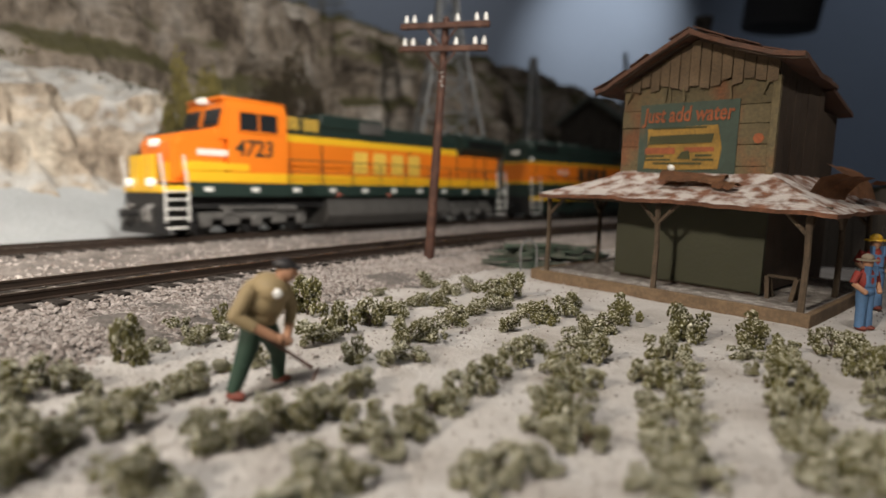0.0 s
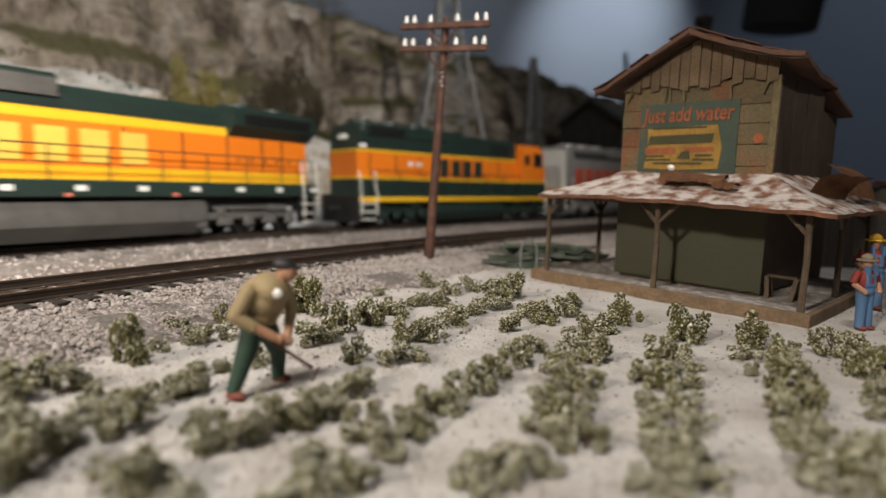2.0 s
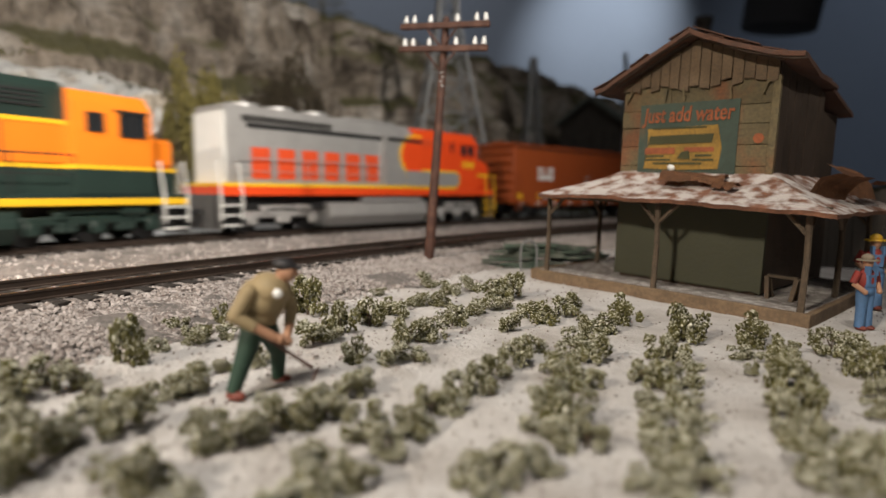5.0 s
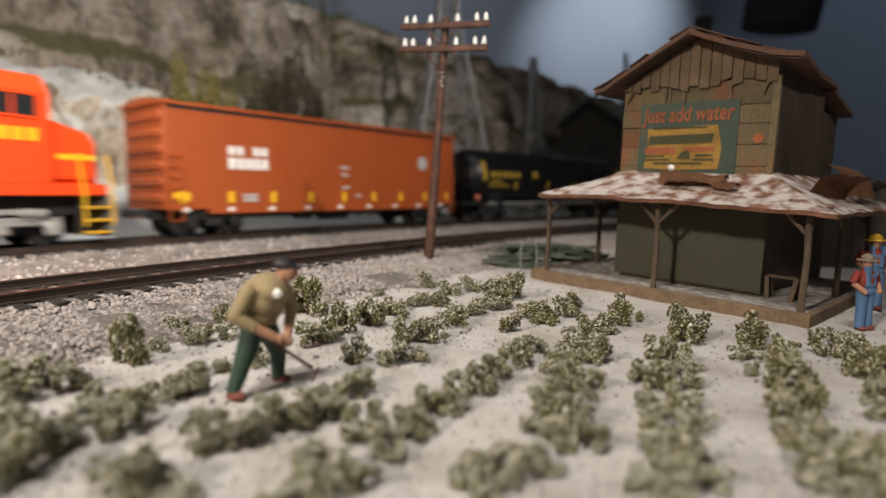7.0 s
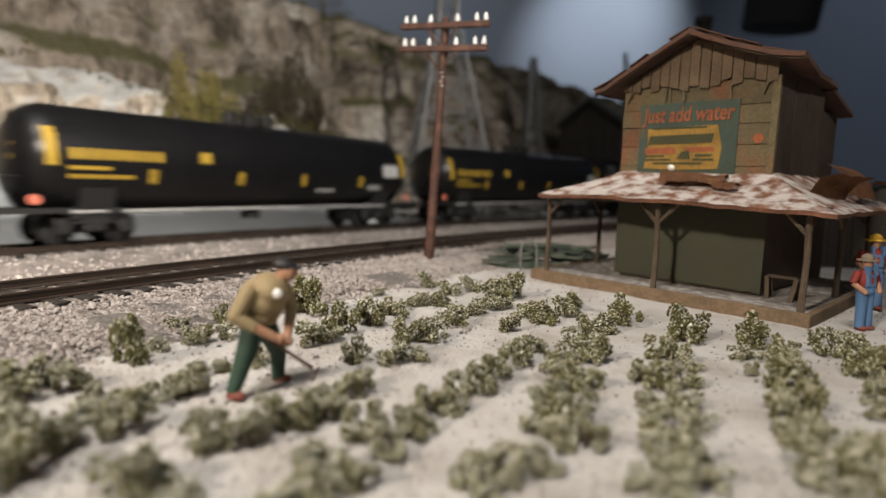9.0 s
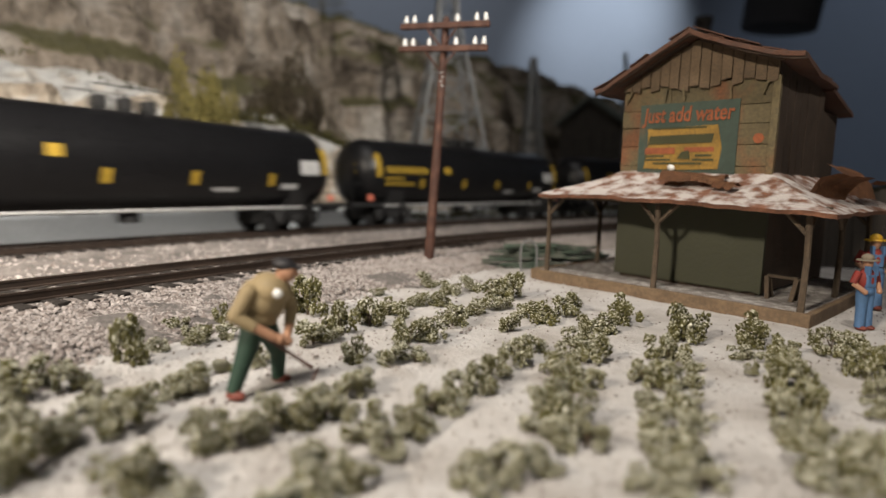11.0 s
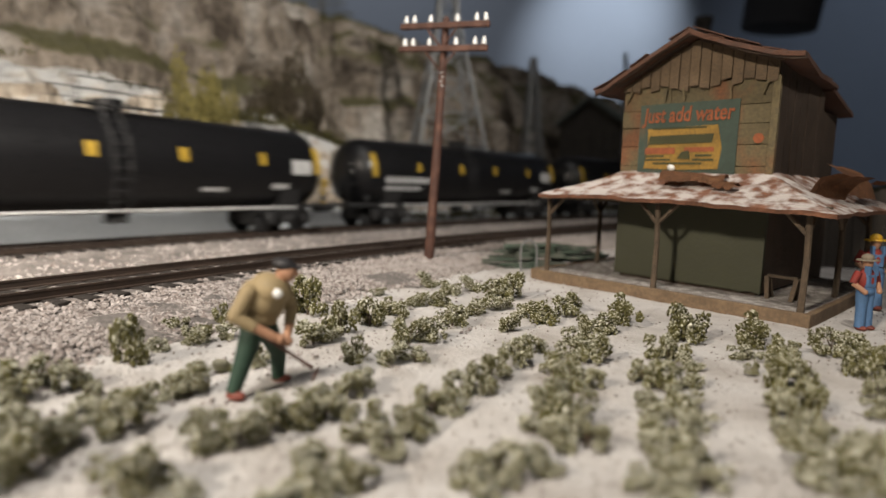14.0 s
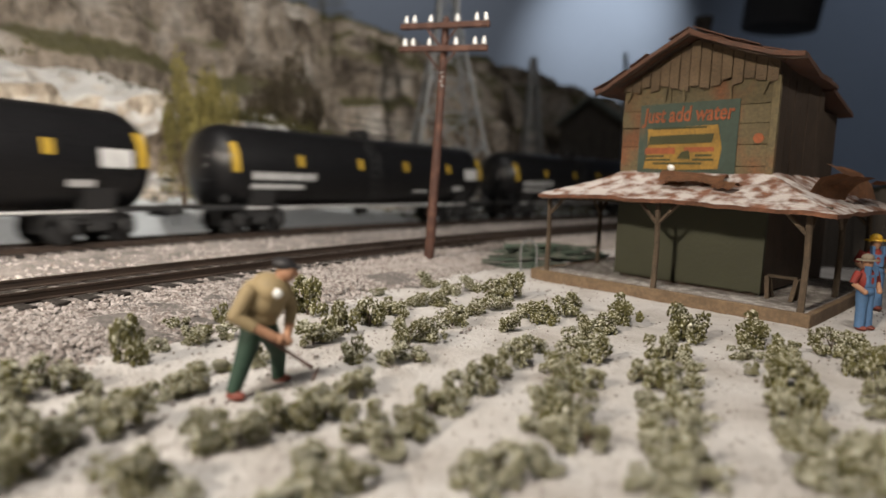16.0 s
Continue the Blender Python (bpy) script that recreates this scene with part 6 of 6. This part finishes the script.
# ---- distance: masts, a shed, low hills, a hanging can for a backdrop shadow ----
def lattice_mast(x, y, height, foot, waist, label, arms=True, base=0.0):
    o = thing("lattice_pylon", x, y, base, label, "pylon", "power line pylons", rz=12)

    def half(z):
        return np.interp(z, [0, height * 0.68, height], [foot / 2, waist / 2, waist * 0.22])
    n = 9
    zs = [height * (i / n) ** 0.9 for i in range(n + 1)]
    for sx, sy in ((1, 1), (1, -1), (-1, -1), (-1, 1)):
        part("leg", Shape().tube([(sx * half(z), sy * half(z), z) for z in zs], 0.11, 5), STEELGREY, o)
    for a, b in zip(zs, zs[1:]):
        ha, hb = half(a), half(b)
        for (x0, y0), (x1, y1) in (((1, 1), (1, -1)), ((1, -1), (-1, -1)), ((-1, -1), (-1, 1)), ((-1, 1), (1, 1))):
            sh = Shape().cyl((x0 * ha, y0 * ha, a), (x1 * hb, y1 * hb, b), 0.055, n=4).cyl((x1 * ha, y1 * ha, a), (x0 * hb, y0 * hb, b), 0.055, n=4).cyl((x0 * hb, y0 * hb, b), (x1 * hb, y1 * hb, b), 0.07, n=4)
            part("bracing", sh, STEELGREY, o)
    if arms:
        for z, w in ((height * 0.8, 4.2), (height * 0.92, 3.2)):
            sh = Shape()
            for s in (1, -1):
                sh.cyl((0, 0.3, z), (s * w, 0, z), 0.1, n=4).cyl((0, -0.3, z), (s * w, 0, z), 0.1, n=4).cyl((0, 0, z + 0.9), (s * w, 0, z), 0.08, n=4)
            part("arm", sh, STEELGREY, o)


def far_things():
    x, y, _ = on_line(52.5, -6.3)
    lattice_mast(x, y, 21.0, 6.6, 1.4, "tall grey lattice power pylon before the cliff")
    lattice_mast(8.75, 58.0, 15.5, 2.6, 1.1, "slim grey lattice mast before the cliff", False)
    lattice_mast(-15.6, 76.0, 9.0, 3.2, 1.0, "grey lattice power pylon on the cliff top", True, 18.0)
    o = thing("lamp_mast", 18.4, 60, 0, "grey steel mast near the shed", "mast")
    part("shaft", Shape().cyl((0, 0, 0), (0, 0, 16.5), 0.34, 0.2, n=8), STEELGREY, o)
    part("bracket", Shape().cyl((0, 0, 15), (1.2, 0, 15.6), 0.1, n=6), STEELGREY, o)
    s = thing("quarry_shed", 17.2, 64.5, 0, "dark timber quarry shed with a grey-green pitched roof", "shed", rz=-30)
    body = part("wall", Shape().prism([(-3.2, 0), (3.2, 0), (3.2, 9.6), (0, 12.0), (-3.2, 9.6)], -4, 4, "y"), SHED, s)
    for d in (1, -1):
        part("roof", Shape().box((d * 1.75, 0, 10.95), (4.5, 9, 0.3), (0, d * 37, 0)), SHEDROOF, s, "grey-green roof")
    for k in range(3):
        part("window", Shape().box((-1.9 + 1.9 * k, -4.03, 7.6), (1.0, 0.12, 1.4)), GLASS, body)
    for k in range(8):
        part("board", Shape().box((-2.8 + 0.8 * k, -4.06, 4.6), (0.74, 0.1, 9.0)), SHED, body)
    # low dark hills beyond the shack
    sh = Shape()

    def f(u, v):
        x, y = 80 + 60 * u, 108 + 22 * v - 10 * u
        z = 8.5 * math.sin(math.pi * min(max(v, 0), 1)) ** 0.8 * (0.5 + 0.5 * smoothstep(0, 0.3, u)) * (0.7 + 0.5 * wob(u * 5, v * 3, 2)) + 0.8 * wob(x, y, 4, 0.25)
        return Vector((x, y, z if 0 < v < 1 else -0.3))
    sh.grid(f, [i / 60 for i in range(61)], [i / 24 for i in range(25)])
    solid("far_hill", sh, CLIFF, "dark scrub-covered hill beyond the shack", "hill", kind="structure", smooth=70)
    # made-up black can: its dark shape stands for a shadow on the backdrop
    c = thing("spotlight_can", 0, 0, 0, "black hanging can added for the soft round shadow on the backdrop", "spotlight", m=pose(85.5, 150, 53, 5, 6, 0))
    part("can", Shape().cyl((0, 0, -9), (0, 0, 8), 8.6, 9.2, n=28).cyl((0, 0, 8), (0, 0, 12), 9.2, 3.0, n=28), CEILING, c)
    part("rod", Shape().cyl((0, 0, 12), (-22, 30, 128), 0.9, n=8), CEILING, c)
    t = thing("distant_chimney", 27.0, 62, 0, "dark slim chimney far behind the shack", "chimney")
    part("shaft", Shape().cyl((0, 0, 0), (0, 0, 20.2), 1.2, 0.75, n=14), SHED, t)
    part("rim", Shape().cyl((0, 0, 20.0), (0, 0, 20.6), 0.9, n=14), SHED, t)


def scrub():
    """Rough brush along the cliff foot and ledges, too fine to count."""
    rnd = random.Random(14)
    vs, fs = [], []
    for _ in range(2600):
        s = rnd.uniform(26, 100)
        k = rnd.random()
        if k < 0.35:
            o, z = rnd.uniform(6.5, 8.2), 0.2
        else:
            o, z = rnd.uniform(10.0, 14.5), 0
        if o > 9:
            z = (8.6 - 1.9 * smoothstep(28, 40, s) - 2.6 * smoothstep(40, 56, s)) * (0.97 + (o - 10) * 0.015)
            if s > 57 or (s < 36 and rnd.random() < 0.93):
                continue
        elif s < 44:
            continue
        x, y, _ = on_line(s, -o)
        n = 14
        r = rnd.uniform(0.3, 0.7)
        for _k in range(n):
            c = Vector((x + rnd.gauss(0, r * 0.5), y + rnd.gauss(0, r * 0.5), z + abs(rnd.gauss(0.1, r * 0.6))))
            b = len(vs)
            for _j in range(3):
                vs.append((c + Vector((rnd.uniform(-1, 1), rnd.uniform(-1, 1), rnd.uniform(-0.6, 1))) * 0.22) * K)
            fs.append((b, b + 1, b + 2))
    me = bpy.data.meshes.new("cliff_scrub")
    me.from_pydata(vs, [], fs)
    me.materials.append(SCRUB)
    tagged(new("cliff_scrub", me), "olive scrub along the foot and ledges of the cliff", "scrub", kind="stuff")


def plank_fence():
    rnd = random.Random(31)
    # added boards stand in for the dark, shadowed area beyond the porch
    o = thing("plank_fence", 9.6, 18.3, 0, "dark weathered plank fence, added to darken the view behind the shack", "fence", rz=-4)
    for k in range(34):
        h = 2.45 + rnd.uniform(-0.12, 0.12)
        part("board", Shape().box((k * 0.24, rnd.uniform(-0.02, 0.02), h / 2 - 0.03), (0.225, 0.05, h), (0, rnd.uniform(-1, 1), 0)), SHED, o)
    for z in (0.6, 1.9):
        part("rail", Shape().span(-0.1, 8.1, 0.04, 0.12, z, z + 0.12), SHED, o)


def cliff_trees():
    rnd = random.Random(77)

    def grow(material, seed, label, spots):
        first = None
        for s, off, z, h, w in spots:
            x, y, _ = on_line(s, -off)
            m = Matrix.Translation(P(x, y, z)) @ pose(0, 0, 0, 0, 0, rnd.uniform(0, 360))
            if first is None:
                first = thing("scrub_tree", 0, 0, 0, label, "tree", "scrub trees")
                trunk = part("trunk", Shape().cyl((0, 0, -0.1), (0.03, 0, 0.4), 0.05, 0.03, n=7), OLDWOOD, first)
                for k in range(5):
                    a = 1.3 * k
                    part("limb", Shape().cyl((0.02, 0, 0.15 + 0.05 * k), (0.22 * math.cos(a), 0.22 * math.sin(a), 0.5 + 0.08 * k), 0.022, 0.008, n=5), OLDWOOD, trunk)
                part("crown", bush_mesh(seed, tall=1.0, wide=0.4, crumbs=2600, small=0.006, large=0.018, material=material), None, first)
                first.matrix_basis = m
                o = first
            else:
                o = copy_thing(first, m)
            o.scale = (h * w, h * w, h * 0.8)
    grow(TREEOLIVE, 91, "yellow-olive scrub tree before the rock face", ((35.7, 7.2, 1.8, 8.2, 0.4), (35.0, 7.6, 1.8, 6.2, 0.42), (36.5, 7.2, 1.8, 6.6, 0.42), (37.3, 7.0, 1.6, 4.4, 0.5)))
    grow(TREEBROWN, 95, "dark brown scrub tree on the rock ledge", ((44.2, 12.4, 5.8, 7.0, 0.5), (45.6, 12.0, 5.2, 5.4, 0.6), (42.6, 12.8, 6.2, 4.4, 0.7)))


shack()
telegraph_pole()
plank_fence()
cliff_trees()
garden()
farmer()
workman(7.38, 9.95, -75, GREYSTRAW, "painted workman figurine in blue overalls and straw hat", 0.83)
workman(8.85, 11.75, -100, HARDHAT, "painted workman figurine with a yellow hat", 0.97)
stake_pile()
far_things()
scrub()
# ---- what moves ----
def motions():
    for car, q, reach in TRAIN:
        walk(car, [(i * 0.25, car_pose(q, i * 0.25, reach)) for i in range(65)])
        # wheels roll: a wheelset turns about its own axle
        sets = [w for b in car.children for w in b.children if w.name.startswith("wheelset")]
        for w in sets:
            at = w.matrix_basis.translation.copy()
            walk(w, [(i / 30, Matrix.Translation(at) @ Matrix.Rotation(-(run(i / 30) - run(0)) / 0.49, 4, "Y")) for i in range(481)])


motions()
